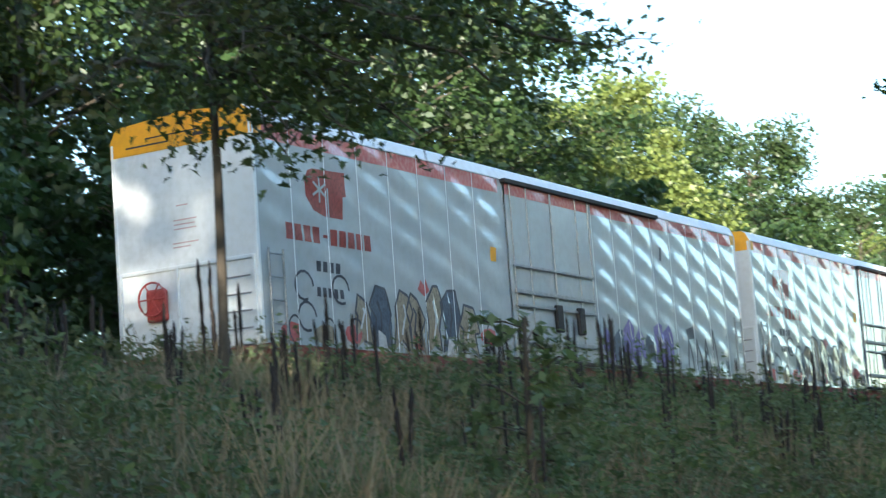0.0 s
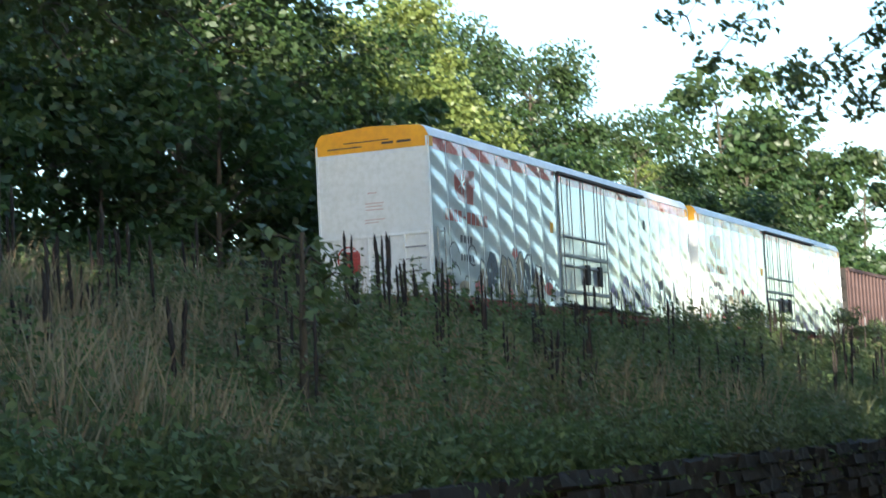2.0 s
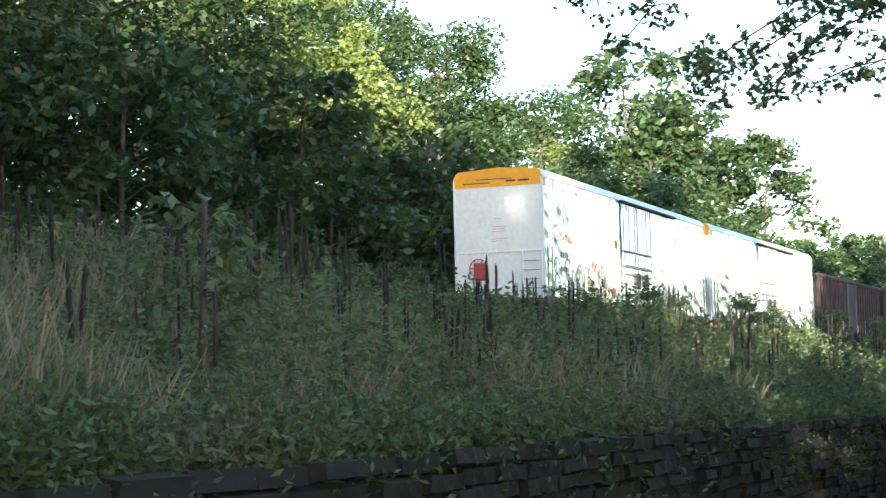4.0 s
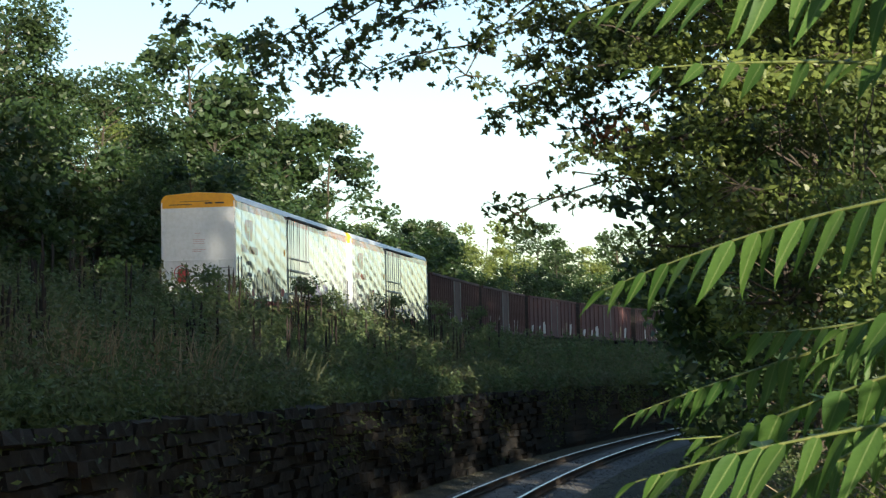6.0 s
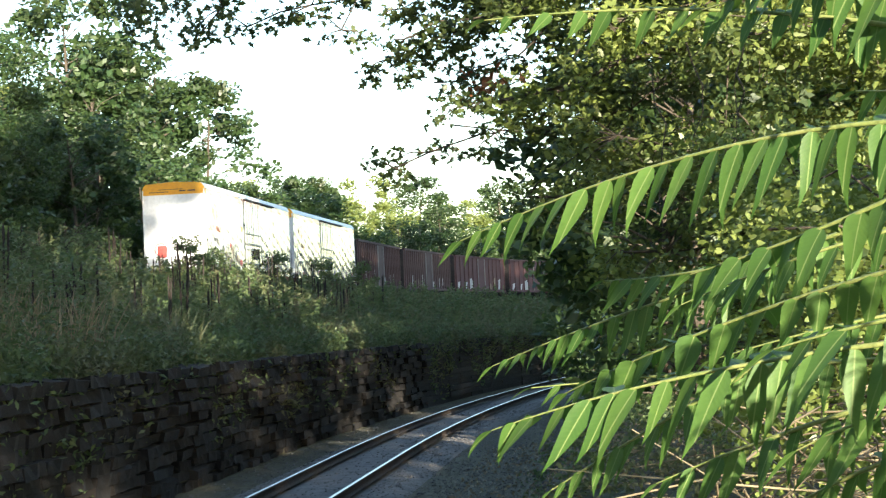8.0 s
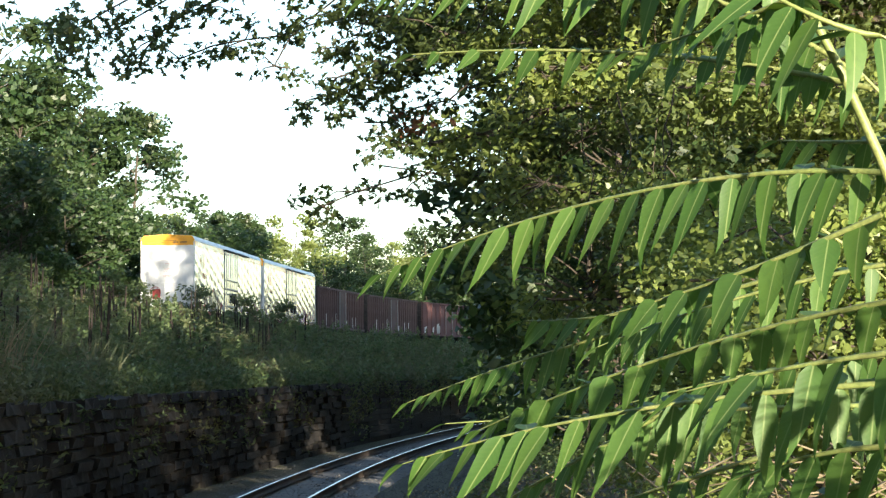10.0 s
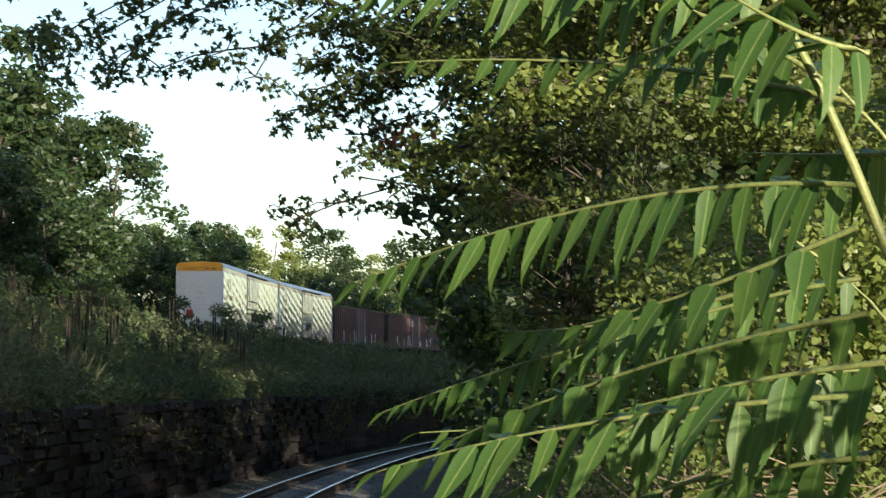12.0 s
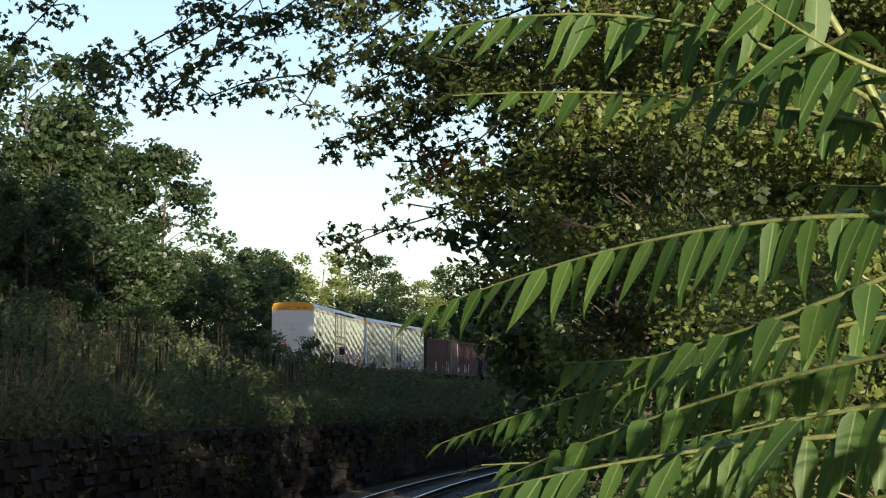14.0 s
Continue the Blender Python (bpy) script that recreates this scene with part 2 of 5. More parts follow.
POINTED = [(-0.5, 0.0), (-0.25, 0.36), (0.08, 0.34), (0.5, 0.0), (0.08, -0.34), (-0.25, -0.36)]
LOBED = [(-0.5, 0.0), (-0.22, 0.34), (-0.08, 0.2), (0.1, 0.5), (0.16, 0.17), (0.5, 0.0), (0.16, -0.17), (0.1, -0.5), (-0.08, -0.2), (-0.22, -0.34)]


def lobed_arrays(centres, size, rng, droop=0.35, width=0.75, spread=0.35, outline=LOBED):
    """Leaves of the given outline, turned at random."""
    n = len(centres)
    d = rng.normal(size=(n, 3))
    d[:, 2] = d[:, 2] * 0.6 - droop
    d /= np.linalg.norm(d, axis=1, keepdims=True)
    side = np.cross(d, rng.normal(size=(n, 3)) * 1.2 + (0, 0, 0.5))
    side /= np.linalg.norm(side, axis=1, keepdims=True) + 1e-9
    nor = np.cross(side, d)
    L = (size * rng.uniform(1 - spread, 1 + spread, n))[:, None]
    v = np.stack([centres + d * L * a + side * L * b * width + nor * L * (0.35 * abs(b) - 0.25 * a * a) for a, b in outline], 1)
    return v.reshape(-1, 3), np.arange(n * len(outline)).reshape(n, len(outline))


# ---- lie of the land ----
def low_p(s):
    """Centre of the lower track."""
    return 5.5 - 0.0012 * max(s - 42, 0) ** 2


def high_p(s):
    """Centre of the upper track."""
    return 21.03 + 0.0046 * s - 0.000279 * max(s - 60, 0) ** 2 - 0.0015 * max(s - 150, 0) ** 2


HIGH_RAIL = 5.10
WALL_P = 2.9


def ramp(x, xs, zs):
    return float(np.interp(x, xs, zs))


def ground_z(s, p):
    """Height of the ground: bank, lower track bed, timber wall, weedy slope, upper track bed, wood."""
    a, b = low_p(s), high_p(s)
    if b < a + 12:
        b = a + 12
    z = ramp(p, [-400, -40, a - 5.0, a - 4.0, a - 2.2, a + WALL_P + 0.1, a + WALL_P + 0.45, a + WALL_P + 3, b - 5, b - 3.2, b - 1.9, b + 1.9, b + 3.2, b + 12, 500],
             [1.5, 1.2, 1.0, -0.1, -0.28, -0.28, 2.15, 2.6, 4.25, 4.5, 4.86, 4.86, 4.5, 4.6, 9.0])
    flat = 0.15 if (p > a + WALL_P + 1 and p < b - 4) or p > b + 4 or p < a - 5 else 0.0
    return z + flat * noise.noise((s * 0.35, p * 0.35, 0))


def build_ground():
    ss = np.concatenate([np.linspace(-1500, -60, 8), np.linspace(-40, 260, 151), np.linspace(300, 3000, 12)])
    cols = []
    for s in ss:
        a, b = low_p(min(s, 280)), max(high_p(min(s, 280)), low_p(min(s, 280)) + 12)
        ps = [-1500, -300, -100, -40, -20, a - 12, a - 8, a - 5.0, a - 4.0, a - 3, a - 2.2, a, a + 2, a + WALL_P + 0.1, a + WALL_P + 0.45]
        ps += list(np.linspace(a + WALL_P + 1, b - 5, 9)) + [b - 3.2, b - 1.9, b, b + 1.9, b + 3.2, b + 6, b + 12, b + 25, 100, 300, 1500]
        cols.append([tuple(sp(s, q, ground_z(min(s, 280), min(q, 500)))) for q in ps])
    w = len(cols[0])
    faces = [(i * w + k, (i + 1) * w + k, (i + 1) * w + k + 1, i * w + k + 1) for i in range(len(cols) - 1) for k in range(w - 1)]
    return tagged(new("ground", mesh_of("ground", [v for c in cols for v in c], faces, M_SOIL, True)), "dark soil bank and embankment under weeds", "ground", kind="structure")


build_ground()


def along(line, s0, s1, step, offset, z, section, name, material):
    """A profile (list of across, up) swept along a track."""
    ss = np.arange(s0, s1 + step, step)
    verts, faces, k = [], [], len(section)
    for s in ss:
        for dx, dz in section:
            verts.append(tuple(sp(s, line(s) + offset + dx, z + dz)))
    for i in range(len(ss) - 1):
        for j in range(k):
            j2 = (j + 1) % k
            faces.append((i * k + j, (i + 1) * k + j, (i + 1) * k + j2, i * k + j2))
    return new(name, mesh_of(name, verts, faces, material))


RAIL = [(-0.07, -0.17), (0.07, -0.17), (0.07, -0.155), (0.012, -0.13), (0.012, -0.045), (0.036, -0.035), (0.036, -0.003), (-0.036, -0.003), (-0.036, -0.035), (-0.012, -0.045), (-0.012, -0.13), (-0.07, -0.155)]
HEAD = [(-0.034, -0.004), (0.034, -0.004), (0.028, 0.003), (-0.028, 0.003)]


def build_track(line, z, s0, s1, bed_name):
    for side in (-1, 1):
        rail = along(line, s0, s1, 4, side * 0.753, z, RAIL, "rail", M_RAIL)
        tagged(rail, "rusty steel rail on wooden sleepers", "rail", "rails", "structure")
        head = along(line, s0, s1, 4, side * 0.753, z, HEAD, "rail_head", M_RAILHEAD)
        head.parent = rail
    bed = along(line, s0, s1, 4, 0, z, [(-2.3, -0.45), (-1.5, -0.22), (1.5, -0.22), (2.3, -0.45)], bed_name, M_BALLAST)
    tagged(bed, "grey crushed stone track ballast", "ballast", kind="structure")


build_track(low_p, 0.0, -40, 200, "ballast_lower")
build_track(high_p, HIGH_RAIL, -40, 290, "ballast_upper")


# ---- trees ----
def make_tree(name, seed, height, radius, bare, clumps, per, leaf, mat, trunk=0.2, label="", inner=0.5, limb_steps=5, pointed=False):
    """A tapered trunk with limbs that end in clumps of leaves. bare: height of the lowest limbs."""
    rng = np.random.default_rng(seed)
    root = new(name)
    lean = rng.normal(size=2) * 0.03 * height
    spine = [(Vector((lean[0] * (h ** 2), lean[1] * (h ** 2), height * 0.93 * h)), trunk * (1 - 0.85 * h) + 0.015) for h in np.linspace(0, 1, 7)]
    lines = [spine]
    pts = []
    for i in range(clumps):
        h = rng.uniform(0, 1) ** 0.8
        w = rng.uniform(0, 2 * math.pi)
        r = radius * (0.35 + 0.65 * math.sin(math.pi * min(0.92, 0.18 + 0.75 * h))) * rng.uniform(inner, 1.0)
        c = Vector((r * math.cos(w), r * math.sin(w), bare + (height - bare) * h))
        t = max(0.15, min(0.95, (c.z - 0.35 * Vector((c.x, c.y)).length) / (height * 0.93)))
        start = Vector((lean[0] * t * t, lean[1] * t * t, height * 0.93 * t))
        limb = []
        for k in range(limb_steps):
            q = start.lerp(c, k / (limb_steps - 1)) + Vector((0, 0, 0.12 * (c - start).length * math.sin(math.pi * k / (limb_steps - 1))))
            limb.append((q + Vector(rng.normal(size=3) * 0.06 * (k % (limb_steps - 1) > 0)), max(0.012, trunk * 0.32 * (1 - t * 0.6) * (1 - 0.85 * k / (limb_steps - 1)))))
        lines.append(limb)
        cr = radius * rng.uniform(0.16, 0.40)
        d = rng.normal(size=(per, 3))
        d /= np.linalg.norm(d, axis=1, keepdims=True)
        d *= (rng.uniform(0, 1, per) ** 0.45 * cr)[:, None]
        d[:, 2] *= 0.65
        pts.append(np.array(c) + d)
    v, f = tubes(lines)
    piece("trunk", mesh_of("trunk", v, f, M_DARKBARK, True), root)
    v, f = lobed_arrays(np.concatenate(pts), leaf, rng, 0.3, 0.8, outline=POINTED) if pointed else leaf_arrays(np.concatenate(pts), leaf, rng)
    piece("crown", mesh_of("crown", v, f, mat), root)
    return tagged(root, label, "tree")


def build_wood():
    """Three rows behind the upper track: low growth, then taller trees; coarser leaves far off."""
    rng = random.Random(5)
    dark_label, sunlit_label = "tall leafy deciduous tree with dark green crown in the wood", "tall deciduous tree, crown coloured light yellow-green for sunlight"
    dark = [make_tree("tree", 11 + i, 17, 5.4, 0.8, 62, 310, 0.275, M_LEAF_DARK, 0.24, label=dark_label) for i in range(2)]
    light = [make_tree("tree", 31 + i, 16, 5.0, 1.0, 58, 310, 0.275, M_LEAF_SUNLIT, 0.2, label=sunlit_label) for i in range(2)]
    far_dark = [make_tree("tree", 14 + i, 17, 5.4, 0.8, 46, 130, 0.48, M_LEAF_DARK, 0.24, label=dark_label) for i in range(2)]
    far_light = [make_tree("tree", 34 + i, 16, 5.0, 1.0, 44, 130, 0.46, M_LEAF_SUNLIT, 0.2, label=sunlit_label) for i in range(2)]
    under = [make_tree("tree", 17 + i, 7.5, 2.9, 0.3, 38, 105, 0.30, M_LEAF_DARK, 0.1, label="low dark green understorey tree at the wood's edge") for i in range(2)]
    placed = set()
    for row, (off, step, top) in enumerate(((6.5, 4.4, 1.12), (10, 7.5, 0.80), (15.5, 9, 0.98))):
        s = -12.0 + 3 * row
        while s < 300:
            p = max(high_p(min(s, 250)), -25) + off + rng.uniform(-1.2, 1.2)
            # on sunny stretches the paler leaf colour stands in for sun on crowns
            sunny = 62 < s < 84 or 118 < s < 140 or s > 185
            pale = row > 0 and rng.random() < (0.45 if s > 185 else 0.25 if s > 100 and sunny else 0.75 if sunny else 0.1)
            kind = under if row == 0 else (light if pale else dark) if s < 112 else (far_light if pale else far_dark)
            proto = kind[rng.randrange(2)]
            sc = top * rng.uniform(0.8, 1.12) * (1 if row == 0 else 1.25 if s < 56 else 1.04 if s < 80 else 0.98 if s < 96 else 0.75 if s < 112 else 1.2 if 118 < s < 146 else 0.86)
            m = Matrix.Translation(sp(s, p, 4.4)) @ Matrix.Rotation(rng.uniform(0, 6.3), 4, "Z")
            if proto.name in placed:
                ob = copy_thing(proto, m)
            else:
                ob = proto
                placed.add(proto.name)
                ob.matrix_basis = m
            ob.scale = (sc, sc, sc)
            tagged(ob, group="trees of the wood")
            s += step * rng.uniform(0.8, 1.25) * (1 if s < 120 else 1.5)
    return far_dark, make_tree("tree", 19, 17, 5.6, 0.6, 26, 75, 0.8, M_LEAF_DARK, 0.24, label="dark leafy tree in the wood beside the lower track", limb_steps=3)


FAR_DARK, COARSE = build_wood()


# ---- timber wall ----
def build_wall():
    wall = tagged(new("retaining_wall"), "dark creosoted timber retaining wall along the track", "retaining wall", kind="structure")
    rng = random.Random(3)
    kinds = []
    for k in range(4):
        bm = bmesh.new()
        box(bm, -0.64, 0.64, -0.11, 0.11, -0.105, 0.105)
        bmesh.ops.subdivide_edges(bm, edges=[e for e in bm.edges if abs(e.verts[0].co.x - e.verts[1].co.x) > 1], cuts=3)
        for v in bm.verts:
            v.co += Vector((rng.uniform(-0.03, 0.03), rng.uniform(-0.035, 0.035), rng.uniform(-0.018, 0.018)))
        me = bpy.data.meshes.new("timber")
        bm.to_mesh(me)
        bm.free()
        me.materials.append(M_TIE)
        kinds.append(me)
    rest = bmesh.new()
    for course in range(11):
        s = -4.0 + (course % 3) * 0.45
        while s < 74:
            q = sp(s, low_p(s) + WALL_P - 0.05 * course * 0.5 + rng.uniform(-0.09, 0.09) + 0.11, -0.2 + course * 0.225 + rng.uniform(-0.02, 0.02))
            d = low_p(s + 1) - low_p(s - 1)
            m = Matrix.Translation(q) @ Matrix.Rotation(radians(22) + math.atan(d / 2) + rng.uniform(-0.03, 0.03), 4, "Z") @ Matrix.Rotation(rng.uniform(-0.035, 0.035), 4, "Y") @ Matrix.Rotation(rng.uniform(-0.25, 0.25), 4, "X") @ Matrix.Diagonal((rng.uniform(0.8, 1.0), rng.uniform(0.9, 1.2), rng.uniform(0.85, 1.0), 1))
            if 17 < s < 54:
                piece("timber", kinds[rng.randrange(4)], wall, m)
            else:
                bmesh.ops.create_cube(rest, size=1.0, matrix=m @ Matrix.Diagonal((1.28, 0.22, 0.21, 1)))
            s += 1.3 * rng.uniform(0.9, 1.06)
    tagged(part("rear_timbers", rest, M_TIE, wall), kind="stuff")
    bm = bmesh.new()
    for k in range(46):
        for course in range(11):
            q = sp(75.3 + 2.6 * k, low_p(75.3 + 2.6 * k) + WALL_P + rng.uniform(0.04, 0.12), -0.2 + course * 0.225)
            d = low_p(76.3 + 2.6 * k) - low_p(74.3 + 2.6 * k)
            bmesh.ops.create_cube(bm, size=1.0, matrix=Matrix.Translation(q) @ Matrix.Rotation(radians(22) + math.atan(d / 2), 4, "Z") @ Matrix.Diagonal((2.58, 0.22, 0.21, 1)))
    tagged(part("far_timbers", bm, M_TIE, wall), kind="stuff")
    return wall


# ---- weeds on the slope ----
def slope_points(rng, n, near, lo, hi, s_max=190.0):
    """Scattered places on the slope, thinner with distance; lo, hi: share of the way from the wall to the upper track."""
    u = rng.uniform(0, 1, n)
    s = (near + 12) * ((s_max + 12) / (near + 12)) ** u - 12
    a = 5.5 - 0.0012 * np.maximum(s - 42, 0) ** 2 + WALL_P + 0.3
    b = 21.03 + 0.0046 * s - 0.000279 * np.maximum(s - 60, 0) ** 2 - 0.0015 * np.maximum(s - 150, 0) ** 2 - 2.4
    k = lo + (hi - lo) * rng.uniform(0, 1, n)
    return s, a + (b - a) * k, k


def world_xy(s, p):
    return s * math.sin(HEADING) - p * math.cos(HEADING), s * math.cos(HEADING) + p * math.sin(HEADING)


def patches(s, p, scale, seed):
    """Smooth random field from 0 to 1 that makes taller and shorter patches."""
    rng = np.random.default_rng(seed)
    out = np.zeros_like(s)
    for _ in range(9):
        a, f, o = rng.uniform(0, 6.3), scale * rng.uniform(0.5, 1.6), rng.uniform(0, 6.3)
        out += np.sin((s * math.cos(a) + p * math.sin(a)) * f + o)
    return np.clip(0.5 + out / 9, 0, 1)


def ground_of(s, p):
    return np.array([ground_z(x, y) for x, y in zip(s, p)])


def blades(rng, n, near, lo, hi, height, width, lean, s_max=190.0):
    """Upright bent blades, each of two folded quads."""
    s, p, k = slope_points(rng, n, near, lo, hi, s_max)
    z = ground_of(s, p)
    x, y = world_xy(s, p)
    h = height * (0.45 + 0.9 * patches(s, p, 0.9, 4)) * rng.uniform(0.6, 1.25, n)
    w = width * rng.uniform(0.6, 1.4, n) * (1 + s / 90)
    a, b = rng.uniform(0, 6.3, n), rng.uniform(0, 6.3, n)
    l = lean * rng.uniform(0.2, 1.2, n) * h
    base = np.stack([x, y, z - 0.05], 1)
    mid = base + np.stack([np.cos(a) * l * 0.3, np.sin(a) * l * 0.3, h * 0.55], 1)
    tip = base + np.stack([np.cos(a) * l, np.sin(a) * l, h], 1)
    side = np.stack([np.cos(b) * w, np.sin(b) * w, 0 * w], 1)
    v = np.stack([base, mid + side, tip, mid - side], 1).reshape(-1, 3)
    return v, np.arange(n * 4).reshape(n, 4)


def weed_leaves(rng, plants, per, near, lo, hi, height, leaf):
    """Leafy upright weeds: small leaves all the way up each stem."""
    s, p, k = slope_points(rng, plants, near, lo, hi)
    z = ground_of(s, p)
    x, y = world_xy(s, p)
    h = height * (0.4 + 1.0 * patches(s, p, 0.7, 8)) * rng.uniform(0.7, 1.3, plants)
    t = rng.uniform(0.12, 1.0, (plants, per))
    a = rng.uniform(0, 6.3, (plants, per))
    r = 0.17 * (1.15 - t) * rng.uniform(0.3, 1.2, (plants, per))
    lean = rng.normal(size=(plants, 2)) * 0.12
    cx = x[:, None] + np.cos(a) * r + lean[:, :1] * t * h[:, None]
    cy = y[:, None] + np.sin(a) * r + lean[:, 1:] * t * h[:, None]
    cz = z[:, None] + t * h[:, None]
    c = np.stack([cx, cy, cz], 2).reshape(-1, 3)
    size = leaf * np.repeat(1 + s / 110, per)
    return leaf_arrays(c, size, rng, 0.25, 0.38)


def build_weeds():
    rng = np.random.default_rng(21)
    v, f = blades(rng, 90000, 6, 0.0, 1.0, 0.85, 0.012, 0.55)
    tagged(new("grass", mesh_of("grass", v, f, M_GRASS)), "tall unmown grass covering the embankment slope", "grass", kind="stuff")
    v, f = blades(rng, 15000, 9, 0.0, 1.0, 1.15, 0.009, 0.45, 36.0)
    tagged(new("dry_grass", mesh_of("dry_grass", v, f, M_STRAW)), "dry straw-coloured stems among the weeds", "dry grass", kind="stuff")
    v, f = weed_leaves(rng, 8000, 26, 6, 0.0, 1.0, 1.25, 0.105)
    tagged(new("weeds", mesh_of("weeds", v, f, M_WEED)), "dense leafy green weeds on the embankment", "weeds", kind="stuff")


    n = 5400
    s, p, k = slope_points(rng, n, 8, -0.035, 0.05, 150)
    x, y = world_xy(s, p)
    z = 2.5 - rng.uniform(0, 1, n) ** 1.6 * (0.5 + 2.0 * patches(s, 0 * s, 0.8, 3))
    c = np.repeat(np.stack([x, y, z], 1), 26, 0) + rng.normal(size=(n * 26, 3)) * (0.16, 0.16, 0.2)
    v, f = leaf_arrays(c, 0.10 * np.repeat(1 + s / 110, 26), rng, 0.6, 0.4)
    tagged(new("hanging_weeds", mesh_of("hanging_weeds", v, f, M_WEED)), "weeds hanging over the timber wall's edge", "weeds", kind="stuff")


build_weeds()


def build_dock(seed, height):
    rng = np.random.default_rng(seed)
    lines = []
    for k in range(1 + int(rng.integers(0, 3))):
        b = Vector((rng.normal() * 0.05, rng.normal() * 0.05, 0))
        t = b + Vector((rng.normal() * 0.06, rng.normal() * 0.06, height * rng.uniform(0.75, 1.0)))
        lines.append([(b, 0.006), (b.lerp(t, 0.45), 0.006)] + [(b.lerp(t, q) + Vector(rng.normal(size=3) * 0.0025), 0.011 + 0.014 * rng.uniform(0.2, 1.0)) for q in np.linspace(0.5, 0.94, 14)] + [(t, 0.005)])
    v, f = tubes(lines, 5)
    return mesh_of("dock_stalk", v, f, M_DOCK)


def build_docks():
    rng = random.Random(8)
    kinds = [build_dock(70 + i, 1.35 + 0.08 * i) for i in range(6)]
    for i in range(190):
        s = 17 + 70 * rng.random() ** 1.3
        b = high_p(s)
        p = b - 3.2 - 8.5 * rng.random() ** 1.4
        ob = tagged(new("dock_stalk", rng.choice(kinds)), "dead dark brown dock stalk standing in the weeds", "weed stalk", "dock stalks on the slope")
        sc = rng.uniform(0.95, 1.5)
        ob.matrix_basis = Matrix.Translation(sp(s, p, ground_z(s, p) - 0.03)) @ Matrix.Rotation(rng.uniform(0, 6.3), 4, "Z") @ Matrix.Diagonal((sc, sc, sc, 1))


build_docks()


# ---- single trees near the tracks ----
def limb_tree(name, seed, base, trunk_top, trunk_r, limbs, leaf, per, mat, label, width=0.6, spread=0.55, step=0.45, twig=0.8, trunk_bend=0.25, begin=0.35, plain=False, sway=0.0, skip=0.0, hang=0.35, sub=0.0, slender=1.0):
    """A tree whose limbs (start share of the trunk, end point, droop, thickness, fullness) are laid out one by one; twigs with leaf clusters along them."""
    rng = np.random.default_rng(seed)
    base, top = Vector(base), Vector(trunk_top)
    root = tagged(new(name), label, "tree")
    root.matrix_basis = Matrix.Translation(base)
    top = top - base

    def spine(t):
        return top * t + Vector((math.sin(t * 5) * trunk_bend * 0.3, math.cos(t * 4) * trunk_bend * 0.3 - trunk_bend * 0.3, 0))
    lines, pts = [[(spine(t), trunk_r * (1 - 0.7 * t)) for t in np.linspace(0, 1, 9)]], []
    for share, end, droop, thick, full in limbs:
        a, b = spine(share), Vector(end) - base
        n = max(5, int((b - a).length / step))
        line = []
        ph, qh = rng.uniform(0, 6.3, 3), rng.uniform(0.7, 1.5, 3)
        for k in range(n + 1):
            t = k / n
            q = a.lerp(b, t) + Vector((0, 0, droop * math.sin(math.pi * t))) + Vector(rng.normal(size=3) * 0.05 * (0 < k)) + Vector(np.sin(ph + qh * t * 7) - np.sin(ph)) * sway * t
            line.append((q, slender * thick * (1 - 0.85 * t) + 0.008))
            if t > begin and rng.uniform() < sub * max(0, full - 2):
                d = (b - a).normalized() * rng.uniform(0.1, 0.9) + Vector(rng.normal(size=3) * (0.6, 0.6, 0.3)) + Vector((0, 0, -0.45))
                reach = d.normalized() * rng.uniform(0.6, 1.4)
                branch = [(q + reach * w + Vector((0, 0, 0.25 * w - 0.35 * w * w)) + Vector(rng.normal(size=3) * 0.04 * (w > 0)), 0.02 * (1 - 0.8 * w) + 0.003) for w in np.linspace(0, 1, 7)]
                lines.append(branch)
                for e, _ in branch[2:]:
                    for _ in range(2):
                        m = int(per * rng.uniform(0.4, 1.2))
                        pts.append(np.array(e) + rng.normal(size=3) * 0.16 + rng.normal(size=(m, 3)) * spread * (0.3, 0.3, 0.34))
            if t > begin and rng.uniform() >= skip:
                for _ in range(full):
                    d = Vector(rng.normal(size=3) * (1, 1, 0.6))
                    e = q + d.normalized() * twig * rng.uniform(0.3, 1.0) + Vector((0, 0, -0.12))
                    lines.append([(q, 0.012), (q.lerp(e, 0.5) + Vector((0, 0, 0.06)), 0.008), (e, 0.004)])
                    m = int(per * rng.uniform(0.4, 1.3))
                    pts.append(np.array(q.lerp(e, 0.75)) + rng.normal(size=(m, 3)) * spread * (0.34, 0.34, 0.24))
        lines.append(line)
    v, f = tubes(lines, 6)
    piece("trunk", mesh_of("trunk", v, f, M_DARKBARK, True), root)
    v, f = lobed_arrays(np.concatenate(pts), leaf, rng, hang, width, outline=POINTED if plain else LOBED)
    piece("crown", mesh_of("crown", v, f, mat), root)
    return root


def polar(bearing, rise, away):
    """World place from a bearing and an elevation seen from the eye, and a distance."""
    b, e = radians(bearing), radians(rise)
    return Vector((away * math.sin(b), away * math.cos(b), EYE_Z + away * math.tan(e)))


